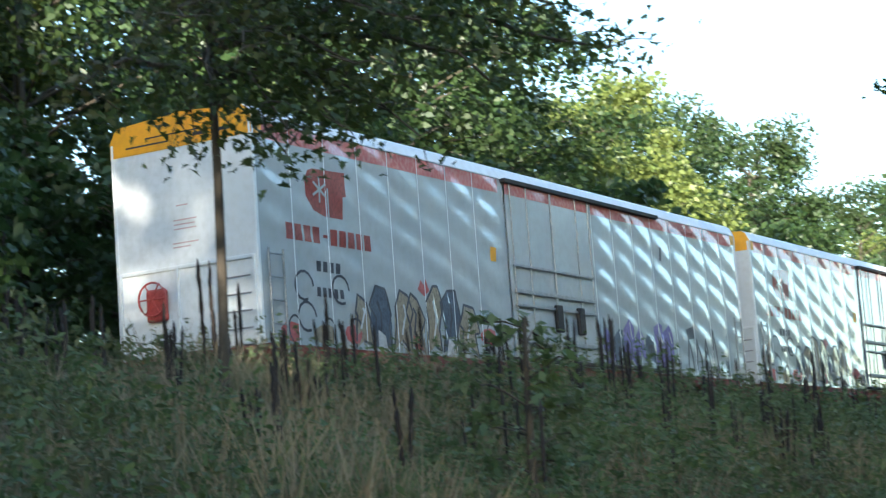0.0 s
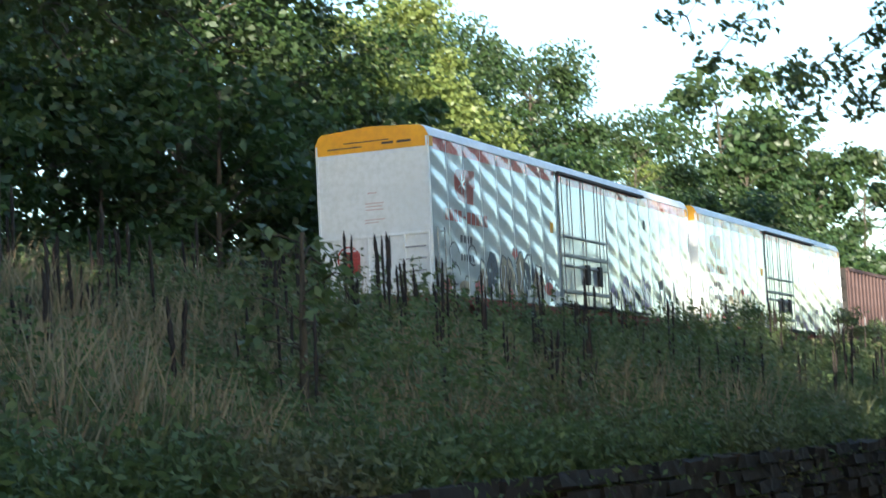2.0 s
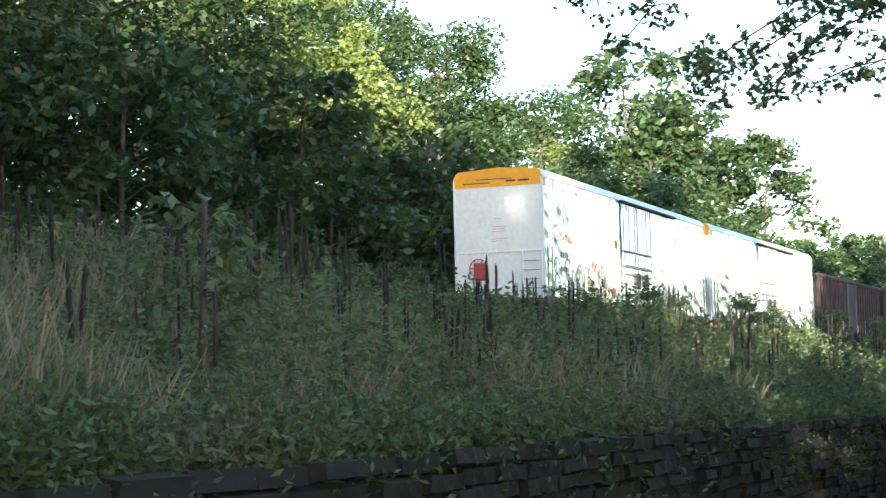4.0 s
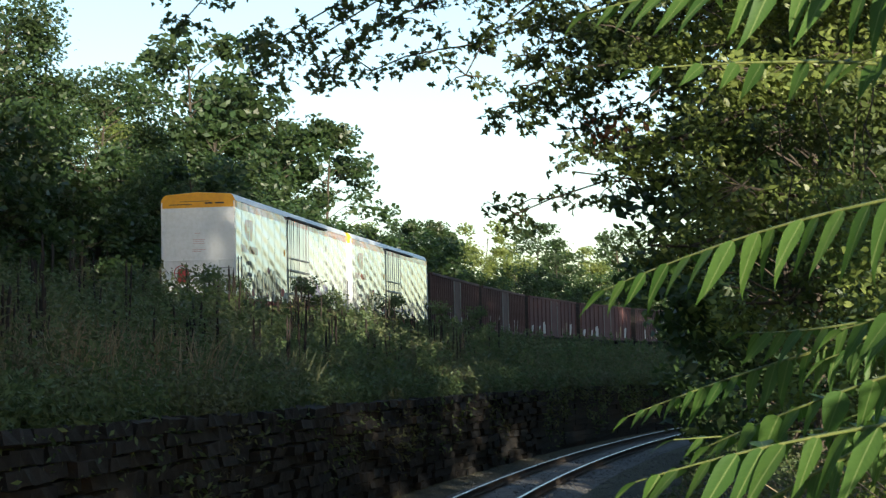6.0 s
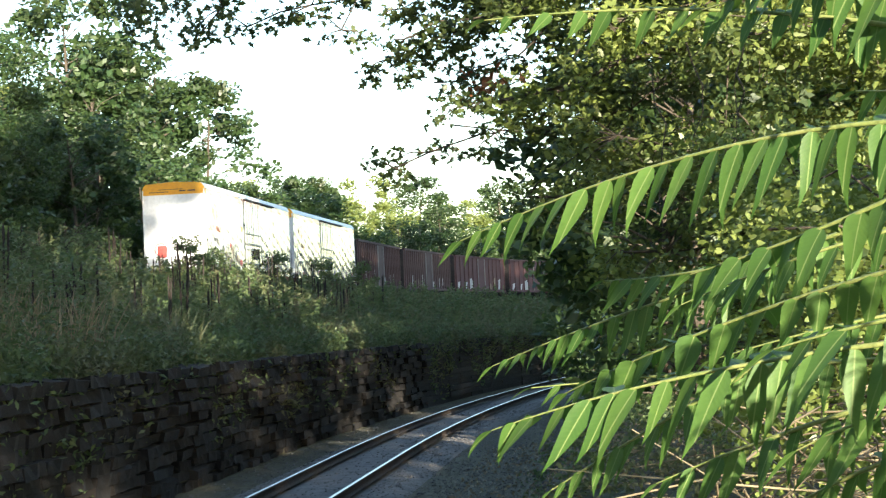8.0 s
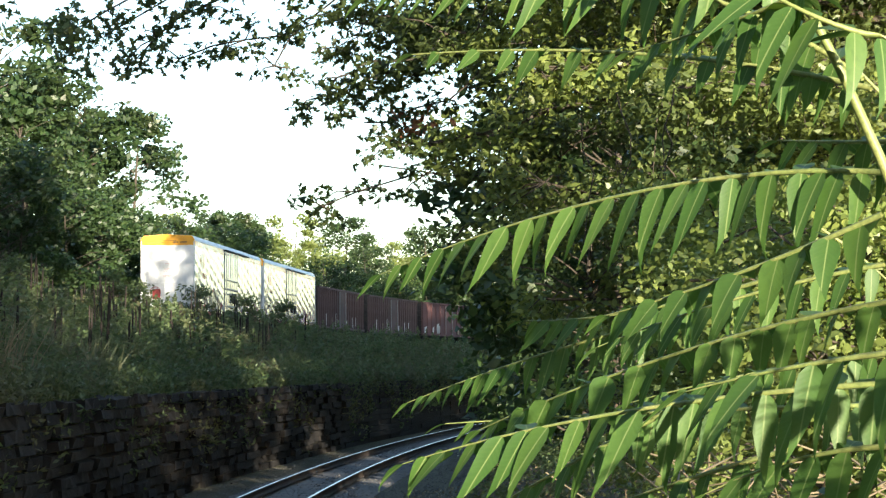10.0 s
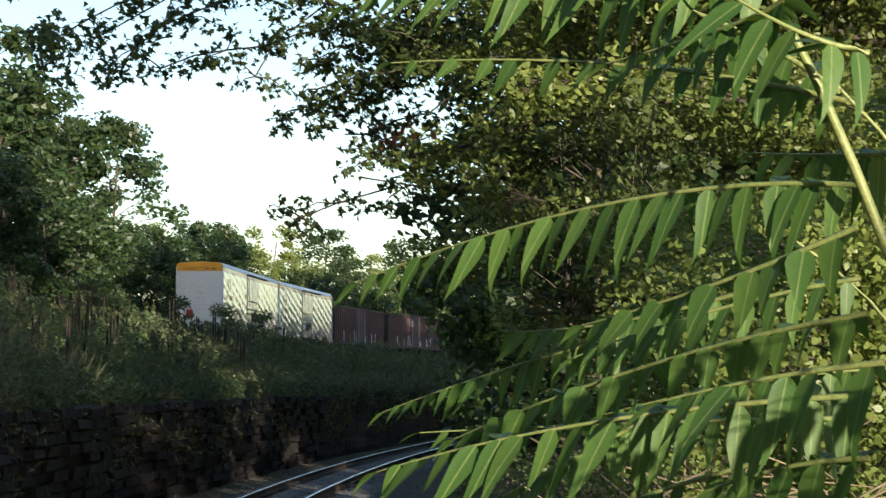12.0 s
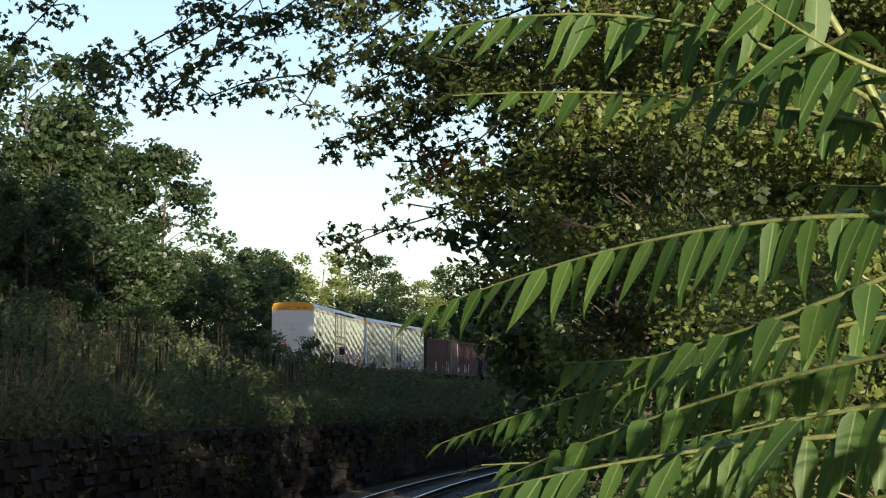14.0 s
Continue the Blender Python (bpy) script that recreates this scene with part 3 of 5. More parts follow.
OAK_BASE = sp(19.94, 14.86, ground_z(19.94, 14.86) - 0.1)
limb_tree("oak_tree", 41, OAK_BASE, OAK_BASE + Vector((0.15, 0.25, 9.5)), 0.08,
          [(0.50, polar(27.5, 13.5, 24), 0.3, 0.05, 4), (0.52, polar(36.5, 12.2, 24), 0.4, 0.06, 5), (0.56, polar(39.8, 12.9, 24), 0.4, 0.06, 5), (0.60, polar(43.0, 13.4, 24.5), 0.3, 0.06, 4), (0.55, polar(41.5, 15, 24), 0.4, 0.05, 5), (0.58, polar(37.5, 14.8, 23), 0.4, 0.05, 5),
           (0.62, polar(29, 16.5, 25), 0.5, 0.05, 4), (0.66, polar(33.5, 18, 24), 0.5, 0.05, 4), (0.7, polar(38, 17.5, 25), 0.6, 0.05, 4), (0.5, polar(33.6, 12.2, 23), 0.4, 0.04, 3),
           (0.75, polar(42, 17, 25), 0.6, 0.05, 3), (0.8, polar(35, 21, 25), 0.4, 0.04, 4), (0.47, polar(30.4, 12.4, 25), 0.3, 0.03, 2),
           (0.52, polar(31.4, 13.4, 22.8), 0.3, 0.04, 3), (0.55, polar(32.6, 14.4, 22.6), 0.3, 0.04, 3), (0.58, polar(30.6, 15.2, 22.8), 0.3, 0.04, 3), (0.62, polar(32.8, 16.2, 22.8), 0.3, 0.04, 3), (0.66, polar(31.2, 17.4, 22.8), 0.3, 0.04, 3), (0.6, polar(34.6, 15.6, 23), 0.4, 0.04, 3), (0.55, polar(35.6, 13.6, 23.2), 0.4, 0.04, 3), (0.62, polar(39.5, 16.0, 24), 0.5, 0.05, 3), (0.47, polar(33.5, 11.0, 23.4), 0.5, 0.03, 2), (0.48, polar(35.4, 11.8, 23.4), 0.5, 0.03, 3), (0.5, polar(37.5, 11.4, 23.6), 0.6, 0.03, 2)],
          0.165, 20, M_LEAF_OAK, "slender oak tree with bare lower trunk on the slope", 0.6, 0.7)

MAPLE_BASE = sp(27, -7.5, 0.6)
limb_tree("maple_tree", 42, MAPLE_BASE, MAPLE_BASE + Vector((-0.4, 0.5, 14)), 0.26,
          [(0.62, polar(51.6, 10.0, 27), 2.6, 0.05, 3), (0.60, polar(53.6, 9.3, 26.5), 2.4, 0.06, 3), (0.56, polar(55.6, 8.7, 26.5), 2.0, 0.06, 3), (0.70, polar(52.4, 11.2, 27), 2.4, 0.04, 2),
           (0.64, polar(57.0, 9.6, 27), 1.8, 0.06, 3), (0.7, polar(57.4, 12.6, 27), 1.6, 0.05, 3),
           (0.46, polar(58.5, 7.3, 28), 2.0, 0.06, 3), (0.52, polar(59.8, 9.0, 27), 1.6, 0.06, 4), (0.38, polar(61.4, 6.5, 27), 1.4, 0.05, 3), (0.32, polar(63.0, 5.3, 27), 1.2, 0.05, 3),
           (0.62, polar(60.5, 12.6, 26), 1.2, 0.06, 4), (0.5, polar(63.4, 9.8, 25.5), 0.8, 0.06, 4), (0.7, polar(64, 14, 25), 0.5, 0.05, 4), (0.75, polar(60, 16, 25), 0.4, 0.05, 4),
           (0.5, polar(61.2, 10.6, 26), 0.9, 0.05, 6), (0.45, polar(62.2, 8.4, 25.5), 0.8, 0.05, 6), (0.6, polar(61.6, 13.4, 26), 0.8, 0.05, 6), (0.55, polar(63, 11.8, 25), 0.6, 0.05, 6), (0.4, polar(64, 6.8, 25), 0.6, 0.05, 6),
           (0.40, polar(60.8, 7.5, 27), 1.2, 0.05, 4), (0.36, polar(62.3, 6.2, 26.5), 1.0, 0.05, 4), (0.34, polar(63.6, 5.2, 26), 0.8, 0.05, 4), (0.42, polar(61.8, 9.4, 26.5), 1.0, 0.05, 4), (0.33, polar(64.2, 7.8, 25.5), 0.6, 0.05, 4),
           (0.66, polar(59.0, 11.0, 26.5), 1.4, 0.05, 5)],
          0.135, 22, M_LEAF_MAPLE, "broad maple tree leaning its limbs over the lower track", 0.7, 0.33, begin=0.36, twig=0.55, sway=0.45, skip=0.2, hang=0.45, sub=0.05, slender=0.3)
VINE_BASE = sp(23, -5.5, 0.7)
limb_tree("vine_covered_tree", 43, VINE_BASE, VINE_BASE + Vector((-0.2, 0.3, 11)), 0.2,
          [(0.40, polar(64.8, 6.6, 23), 0.6, 0.05, 5), (0.3, polar(65.6, 3.6, 23), 0.5, 0.05, 5), (0.55, polar(65.2, 9.6, 22.5), 0.5, 0.05, 6), (0.68, polar(66.4, 12.6, 22), 0.5, 0.05, 6),
           (0.45, polar(68, 8.4, 20.5), 0.4, 0.05, 7), (0.3, polar(68.4, 5.0, 20.5), 0.4, 0.05, 7), (0.2, polar(68.6, 1.8, 20.5), 0.3, 0.05, 6), (0.6, polar(69.4, 11.6, 20), 0.4, 0.05, 7),
           (0.4, polar(71.6, 8.0, 19), 0.3, 0.05, 7), (0.25, polar(71.6, 4.4, 19), 0.3, 0.05, 7), (0.6, polar(73, 12.4, 19), 0.3, 0.05, 7), (0.5, polar(67.4, 10.4, 21.5), 0.4, 0.05, 6), (0.65, polar(66.8, 14.4, 22), 0.4, 0.05, 6), (0.62, polar(68.6, 14.0, 20.5), 0.4, 0.05, 6), (0.4, polar(75, 8, 18.5), 0.3, 0.05, 7), (0.25, polar(75, 4, 18.5), 0.3, 0.05, 6)],
          0.092, 66, M_LEAF_VINE, "tree smothered in pale green climbing vines", 0.6, 0.5, plain=True, begin=0.12)


def leafy_bush(name, seed, s, p, height, radius, leaf, clumps, per, mat, label, z=None):
    ob = make_tree(name, seed, height, radius, height * 0.12, clumps, per, leaf, mat, 0.05, label=label, inner=0.25, limb_steps=4, pointed=True)
    tagged(ob, category="shrub")
    ob.matrix_basis = Matrix.Translation(sp(s, p, (ground_z(s, p) if z is None else z) - 0.1))
    return ob


bush = leafy_bush("shrub", 51, 13.5, -3.6, 4.2, 1.9, 0.075, 75, 190, M_LEAF_BUSH, "dense sunlit green shrub beside the track")
# the last two are unseen, added behind the eye to shade fronds and wall
for k, (s, p, sc) in enumerate(((10.5, -2.7, 0.72), (9.8, -1.6, 0.62), (13, -2.1, 0.7), (17, -1.7, 0.8), (18, -4.0, 0.9), (-5, -4.2, 0.72), (-10, -1.8, 1.3))):
    ob = copy_thing(bush, Matrix.Translation(sp(s, p, ground_z(s, p) - 0.1)) @ Matrix.Rotation(1.3 * k + 0.7, 4, "Z"))
    ob.scale = (sc, sc, sc)


# bushes along the crest of the slope and one sapling
crest = leafy_bush("shrub", 52, 62, high_p(62) - 4.6, 2.1, 1.1, 0.11, 30, 60, M_WEED, "leafy green bush on the embankment crest")
for k, (s, d, sc) in enumerate(((67, 4.2, 0.9), (76, 4.8, 1.1), (84, 4.2, 1.0), (97, 4.5, 1.15), (112, 4.2, 1.2), (52, 5.5, 0.7), (126, 4.4, 1.3))):
    p = high_p(s) - d
    ob = copy_thing(crest, Matrix.Translation(sp(s, p, ground_z(s, p) - 0.1)) @ Matrix.Rotation(1.9 * k + 0.4, 4, "Z"))
    ob.scale = (sc, sc, sc)
sapling = make_tree("sapling", 53, 2.7, 0.75, 0.8, 20, 16, 0.17, M_WEED, 0.06, label="young leafy sapling standing in the weeds", limb_steps=4)
sapling.matrix_basis = Matrix.Translation(sp(19.7, 10.5, ground_z(19.7, 10.5)))


# ---- wood on the near side of the lower track ----
def build_near_wood():
    rng = random.Random(15)
    for k in range(42):
        s = 34 + (k * 7.5 if k < 22 else 165 + (k - 22) * 13) + rng.uniform(-2, 2)
        line = low_p(min(s, 175))
        for row, (off, sc) in list(enumerate(((-6.0, 0.5), (-12, 1.2 if s > 53 else 0.8), (-20, 1.55 if s > 53 else 0.8))))[1 if k > 22 else 0:]:
            p = line + off + rng.uniform(-1, 1)
            ob = copy_thing(FAR_DARK[rng.randrange(2)] if s < 75 and row < 2 else COARSE, Matrix.Translation(sp(s, p, -0.2 if row == 0 else 0.8)) @ Matrix.Rotation(rng.uniform(0, 6.3), 4, "Z"))
            x = sc * rng.uniform(0.85, 1.15) * (0.55 if k >= 16 else 1)
            ob.scale = (x, x, x)
    COARSE.matrix_basis = Matrix.Translation(sp(30, -26, 0.8))
    # unseen trees added behind the eye for shade: low-crowned beside the upper slope, high-crowned over the lower bank
    kinds = {3: (62, 22, 5.0), 4: (63, 24, 5.0), 6.5: (64, 25, 3.6), 3.1: (81, 6.9, 2.2), 3.9: (82, 10.2, 2.1), 3.5: (67, 9.5, 2.2), 9: (68, 25, 2.6), 13: (66, 27, 5.2), 18: (65, 29, 5.0)}
    protos = {}
    for k, (s, p, bare) in enumerate(((5, -11.5, 18), (33, -18, 18), (-18, -11.3, 9), (-12, 3, 3), (-12, -2.5, 4), (-14, -8.5, 6.5), (-3, -2.9, 3.1), (-14, -18, 18), (-16, 10, 3), (-18, 17, 3), (-26, 4, 3), (-8, -6, 3.5), (-9, -2.5, 3.5), (-7, 0.2, 3.5), (-26, -4, 4), (-27, -11, 13), (-30, 11, 3), (-36, -8, 4), (-38, 0, 3), (-40, -16, 13), (-28, -22, 18))):
        m = Matrix.Translation(sp(s, p, 1.0)) @ Matrix.Rotation(k * 2.1, 4, "Z")
        if bare in protos:
            copy_thing(protos[bare], m)
        else:
            seed, height, radius = kinds[bare]
            protos[bare] = make_tree("tree", seed, height, radius, bare + 1.0, 50, 200 if bare in (4, 6.5, 9, 3.5, 3.9, 3.1) else 110, 0.52 if height > 12 else 0.25, M_LEAF_DARK, 0.14 if bare == 9 else 0.3 if height > 12 else 0.08, label="unseen tree with a broad leafy crown, added for shade")
            protos[bare].matrix_basis = m
    # an unseen close-set row further back, added to screen the slope from the low sun
    dense = None
    for k, (s, p, sc, tall) in enumerate(((-22, -8.9, 0.97, 1.13), (-23, -14.0, 0.85, 1.18), (-21, -6.6, 0.84, 0.9), (-20, -3.2, 0.74, 0.74), (-25, -13.0, 1.0, 1.2), (-26, -8.2, 1.0, 1.05), (-26, -16.5, 0.5, 1.06), (-19, -0.2, 0.66, 0.66))):
        m = Matrix.Translation(sp(s, p, 1.0)) @ Matrix.Rotation(k * 1.7, 4, "Z")
        if dense:
            ob = copy_thing(dense, m)
        else:
            ob = dense = make_tree("tree", 88, 15.5, 3.1, 7.6, 70, 210, 0.34, M_LEAF_DARK, 0.2, label="unseen tall tree with a dense leafy crown, added to block sun", inner=0.1, limb_steps=4)
            ob.matrix_basis = m
        ob.scale = (sc, sc, tall)
    # one more unseen crown, added to keep the sun off the timber wall
    slim = make_tree("tree", 89, 11.4, 1.5, 9.0, 40, 170, 0.3, M_LEAF_DARK, 0.1, label="unseen slim tree with a small high crown, added to block sun", inner=0.1, limb_steps=4)
    slim.matrix_basis = Matrix.Translation(sp(-24, -17.0, 1.0))


build_near_wood()


# ---- fronds ----
def leaflet_mesh(length, broad=1.0):
    """A pointed, folded and slightly hooked leaflet along +y from its stalk."""
    prof = [(0.0, 0.006), (0.05, 0.075), (0.13, 0.132), (0.26, 0.145), (0.42, 0.122), (0.58, 0.09), (0.75, 0.052), (0.9, 0.018)]
    verts, faces = [], []
    for t, w in prof:
        w, z, x = w * broad, -0.16 * t * t, 0.09 * t * t * t
        verts += [((x - w) * length, t * length, (z + 0.2 * w) * length), (x * length, (t + 0.02) * length, z * length), ((x + w * 0.9) * length, t * length, (z + 0.2 * w) * length)]
    verts.append((0.10 * length, length, -0.19 * length))
    for i in range(len(prof) - 1):
        for k in (0, 1):
            faces.append((3 * i + k, 3 * i + k + 1, 3 * i + k + 4, 3 * i + k + 3))
    n = len(verts) - 1
    a = 3 * (len(prof) - 1)
    me = bpy.data.meshes.new("leaflet")
    me.from_pydata(verts, [], faces + [(a, a + 1, n), (a + 1, a + 2, n)])
    me.materials.append(M_FROND)
    me.polygons.foreach_set("use_smooth", [True] * len(me.polygons))
    return me


LEAFLETS = [leaflet_mesh(x) for x in (0.116, 0.108, 0.092, 0.068)]
WIDE_LEAFLETS = [leaflet_mesh(x, 1.7) for x in (0.092, 0.090, 0.084, 0.062)]
ailanthus = tagged(new("tree_of_heaven"), "young tree of heaven with long feathery sunlit leaves", "sapling")
FROND_RNG = random.Random(77)


def frond(base, mid, tip, size=1.0, gap=0.05, wide=False):
    """A feathery leaf: a bowed stalk through mid, with leaflets in pairs; those towards the track hang, the others spread flat."""
    a, m, b = Vector(base), Vector(mid), Vector(tip)
    c = m * 2 - (a + b) / 2

    def at(t):
        return a * (1 - t) ** 2 + c * 2 * t * (1 - t) + b * t * t
    v, f = tubes([[(at(t), 0.0046 * (1 - 0.78 * t)) for t in np.linspace(0, 1, 14)]], 6)
    stem = piece("frond", mesh_of("frond", v, f, M_FROND_STEM, True), ailanthus)
    length = sum((at((i + 1) / 20) - at(i / 20)).length for i in range(20))
    pairs = max(5, int(length / gap))
    r = FROND_RNG
    kinds = WIDE_LEAFLETS if wide else LEAFLETS
    for i in range(pairs + 1):
        t = min(1, 0.05 + 0.95 * (i + (r.uniform(-0.2, 0.2) if i < pairs else 0)) / pairs)
        q, d = at(t), (at(t) - at(t - 0.03)).normalized()
        right = d.cross(Vector((0, 0, 1))).normalized()
        kind = 0 if t < 0.55 else 1 if t < 0.76 else 2 if t < 0.91 else 3
        for side in ((-1, 1) if i < pairs else (0,)):
            out = right * side
            bend = Vector((r.uniform(-1, 1), r.uniform(-1, 1), r.uniform(-1, 1))) * 0.28
            if not side:
                y, z = d + Vector((0, 0, -0.25)), Vector((0, 0, 1))
            elif out.x < 0:
                y, z = out * 0.30 + d * (0.12 + 0.85 * t * t) + Vector((0, 0, -0.95 + 0.25 * t)) + bend * 0.7, out + Vector((0, 0, 0.35)) + bend * 1.9
            else:
                y, z = out * 0.85 + d * (0.35 + 0.6 * t * t) + Vector((0, 0, r.uniform(-0.15, 0.32))), Vector((0, 0, 1)) + bend
            y = y.normalized()
            x = y.cross(z).normalized()
            z = x.cross(y)
            sc = size * r.uniform(0.82, 1.12)
            piece("leaflet", kinds[kind], stem, Matrix.Translation(q) @ Matrix((x, y, z)).transposed().to_4x4() @ Matrix.Diagonal((sc * r.choice((-1, 1)), sc, sc, 1)))


frond((2.77, 0.57, 2.91), (2.90, 1.00, 2.91), (3.14, 1.55, 2.81), 1.08, 0.047)
frond((3.78, 1.15, 2.75), (3.79, 1.47, 2.68), (3.89, 1.86, 2.57), 0.85, 0.040)
frond((3.62, 1.00, 2.80), (3.71, 1.29, 2.75), (3.80, 1.55, 2.74), 0.95, 0.040)
frond((2.72, 0.56, 2.73), (2.88, 0.93, 2.66), (3.04, 1.32, 2.54), 1.00, 0.052, wide=True)
frond((2.58, 0.52, 2.62), (2.62, 0.92, 2.58), (2.71, 1.30, 2.50), 1.12, 0.050)
frond((3.12, 0.67, 2.58), (3.07, 1.01, 2.57), (3.06, 1.39, 2.55), 0.90, 0.050)
frond((2.99, 0.96, 2.58), (3.01, 1.16, 2.48), (3.03, 1.35, 2.38), 0.75, 0.040)
frond((2.87, 0.75, 2.52), (2.88, 0.95, 2.46), (2.92, 1.12, 2.40), 0.90, 0.045)
frond((2.62, 0.57, 2.49), (2.65, 0.74, 2.43), (2.69, 0.90, 2.35), 1.00, 0.050)
frond((2.61, 0.55, 2.84), (2.68, 0.77, 2.77), (2.79, 1.00, 2.72), 1.00, 0.055, wide=True)
frond((3.32, 0.70, 2.81), (3.36, 0.97, 2.76), (3.40, 1.24, 2.68), 0.95, 0.045)
frond((2.83, 0.55, 2.96), (2.89, 0.66, 2.97), (2.99, 0.79, 2.99), 0.90, 0.042)
frond((2.70, 0.58, 3.02), (2.80, 0.95, 3.11), (2.88, 1.36, 3.15), 0.72, 0.062, wide=True)
frond((2.74, 0.60, 3.04), (2.81, 0.98, 3.23), (2.92, 1.46, 3.26), 1.00, 0.050)
frond((2.62, 0.68, 3.21), (2.63, 0.78, 3.24), (2.67, 0.92, 3.27), 1.15, 0.045)
frond((2.55, 0.63, 3.14), (2.61, 0.72, 3.12), (2.73, 0.94, 3.10), 0.80, 0.040)
frond((2.60, 0.53, 3.07), (2.54, 0.64, 3.11), (2.57, 0.79, 3.22), 1.10, 0.050)
frond((2.43, 0.48, 2.66), (2.47, 0.64, 2.64), (2.51, 0.79, 2.61), 1.15, 0.055)
frond((2.53, 0.52, 2.54), (2.58, 0.66, 2.52), (2.62, 0.80, 2.47), 1.15, 0.055)
frond((3.63, 0.77, 2.66), (3.63, 1.01, 2.63), (3.71, 1.30, 2.57), 0.95, 0.045)
# unseen leaves of the same sapling beside the eye, added to shade the lower fronds
frond((2.35, -0.50, 2.74), (2.02, -0.16, 2.76), (1.74, 0.10, 2.68), 1.1, 0.045)
frond((2.40, -0.42, 2.62), (2.08, -0.10, 2.65), (1.80, 0.11, 2.56), 1.1, 0.045)
frond((2.30, -0.55, 2.86), (2.00, -0.24, 2.89), (1.70, 0.02, 2.82), 1.1, 0.045)


def build_stalks():
    def bent(a, b, c, r):
        return [(a * (1 - t) ** 2 + b * 2 * t * (1 - t) + c * t * t, r * (1 - 0.7 * t)) for t in np.linspace(0, 1, 14)]
    v, f = tubes([bent(Vector(a), Vector(b), Vector(c), r) for a, b, c, r in (
        ((2.95, 0.05, 0.9), (2.78, 0.50, 2.98), (2.60, 0.74, 3.28), 0.014), ((3.4, 0.1, 0.9), (3.3, 0.2, 2.6), (3.1, 0.70, 3.12), 0.009), ((4.5, 0.4, 0.9), (4.45, 0.5, 2.6), (4.25, 1.05, 2.95), 0.010))], 8)
    piece("stem", mesh_of("stem", v, f, M_FROND_STEM, True), ailanthus)


build_stalks()


def build_gravel():
    """Loose stones beside the lower track and on the bank's foot."""
    rng = np.random.default_rng(91)
    n = 15000
    s = 8 + 66 * rng.uniform(0, 1, n) ** 1.5
    line = 5.5 - 0.0012 * np.maximum(s - 42, 0) ** 2
    side = rng.uniform(0, 1, n)
    p = line + np.where(side < 0.2, rng.uniform(1.0, 2.8, n), np.where(side < 0.3, rng.uniform(-0.7, 0.7, n), -0.9 - 4.2 * rng.uniform(0, 1, n) ** 1.2))
    z = np.maximum(ground_of(s, p), np.interp(np.abs(p - line), [1.5, 2.3], [-0.22, -0.45])) + 0.005
    x, y = world_xy(s, p)
    c = np.stack([x, y, z], 1)
    r = (0.034 * rng.uniform(0.4, 1.0, n) ** 1.5 * (1 + 1.2 * (rng.uniform(0, 1, n) > 0.96)))[:, None, None]
    shape = np.array([[1, 0, 0], [-0.5, 0.87, 0], [-0.5, -0.87, 0], [0, 0, 0.8], [0.2, 0.1, -0.8]])
    a = rng.uniform(0, 6.3, n)
    turn = np.stack([np.stack([np.cos(a), -np.sin(a), 0 * a], 1), np.stack([np.sin(a), np.cos(a), 0 * a], 1), np.stack([0 * a, 0 * a, 1 + 0 * a], 1)], 1)
    v = (np.einsum("nij,kj->nki", turn, shape) + rng.normal(size=(n, 5, 3)) * 0.15) * r + c[:, None]
    tri = np.array([[0, 1, 3], [1, 2, 3], [2, 0, 3], [1, 0, 4], [2, 1, 4], [0, 2, 4]])
    f = (np.arange(n)[:, None, None] * 5 + tri).reshape(-1, 3)
    tagged(new("gravel", mesh_of("gravel", v.reshape(-1, 3), f, M_BALLAST)), "loose grey crushed stones beside the track", "gravel", kind="stuff")


build_gravel()


def build_bank_litter():
    """Fallen leaves, low weeds and grass on the near bank between the track and the sapling."""
    rng = np.random.default_rng(93)
    n = 5200
    s = 7 + 40 * rng.uniform(0, 1, n) ** 1.4
    p = 5.5 - 2.4 - 5.5 * rng.uniform(0, 1, n)
    x, y = world_xy(s, p)
    c = np.stack([x, y, ground_of(s, p) + 0.02], 1)
    v, f = lobed_arrays(c, 0.07, rng, 0.0, 0.8, outline=POINTED)
    tagged(new("leaf_litter", mesh_of("leaf_litter", v, f, M_STRAW)), "dry fallen leaves scattered on the bank", "fallen leaves", kind="stuff")
    m = 420
    s = 8 + 34 * rng.uniform(0, 1, m) ** 1.3
    p = 5.5 - 3.9 - 3.0 * rng.uniform(0, 1, m) ** 0.7
    keep = patches(s, p, 1.6, 12) > 0.42
    s, p = s[keep], p[keep]
    x, y = world_xy(s, p)
    h = rng.uniform(0.12, 0.5, len(s))
    c = np.repeat(np.stack([x, y, ground_of(s, p)], 1), 40, 0)
    up = rng.uniform(0, 1, len(c)) * np.repeat(h, 40)
    c = c + rng.normal(size=c.shape) * (0.11, 0.11, 0) + np.stack([0 * up, 0 * up, up], 1)
    v, f = lobed_arrays(c, 0.065, rng, 0.1, 0.7, outline=POINTED)
    tagged(new("bank_weeds", mesh_of("bank_weeds", v, f, M_WEED)), "low green weeds on the near bank", "weeds", kind="stuff")


build_bank_litter()


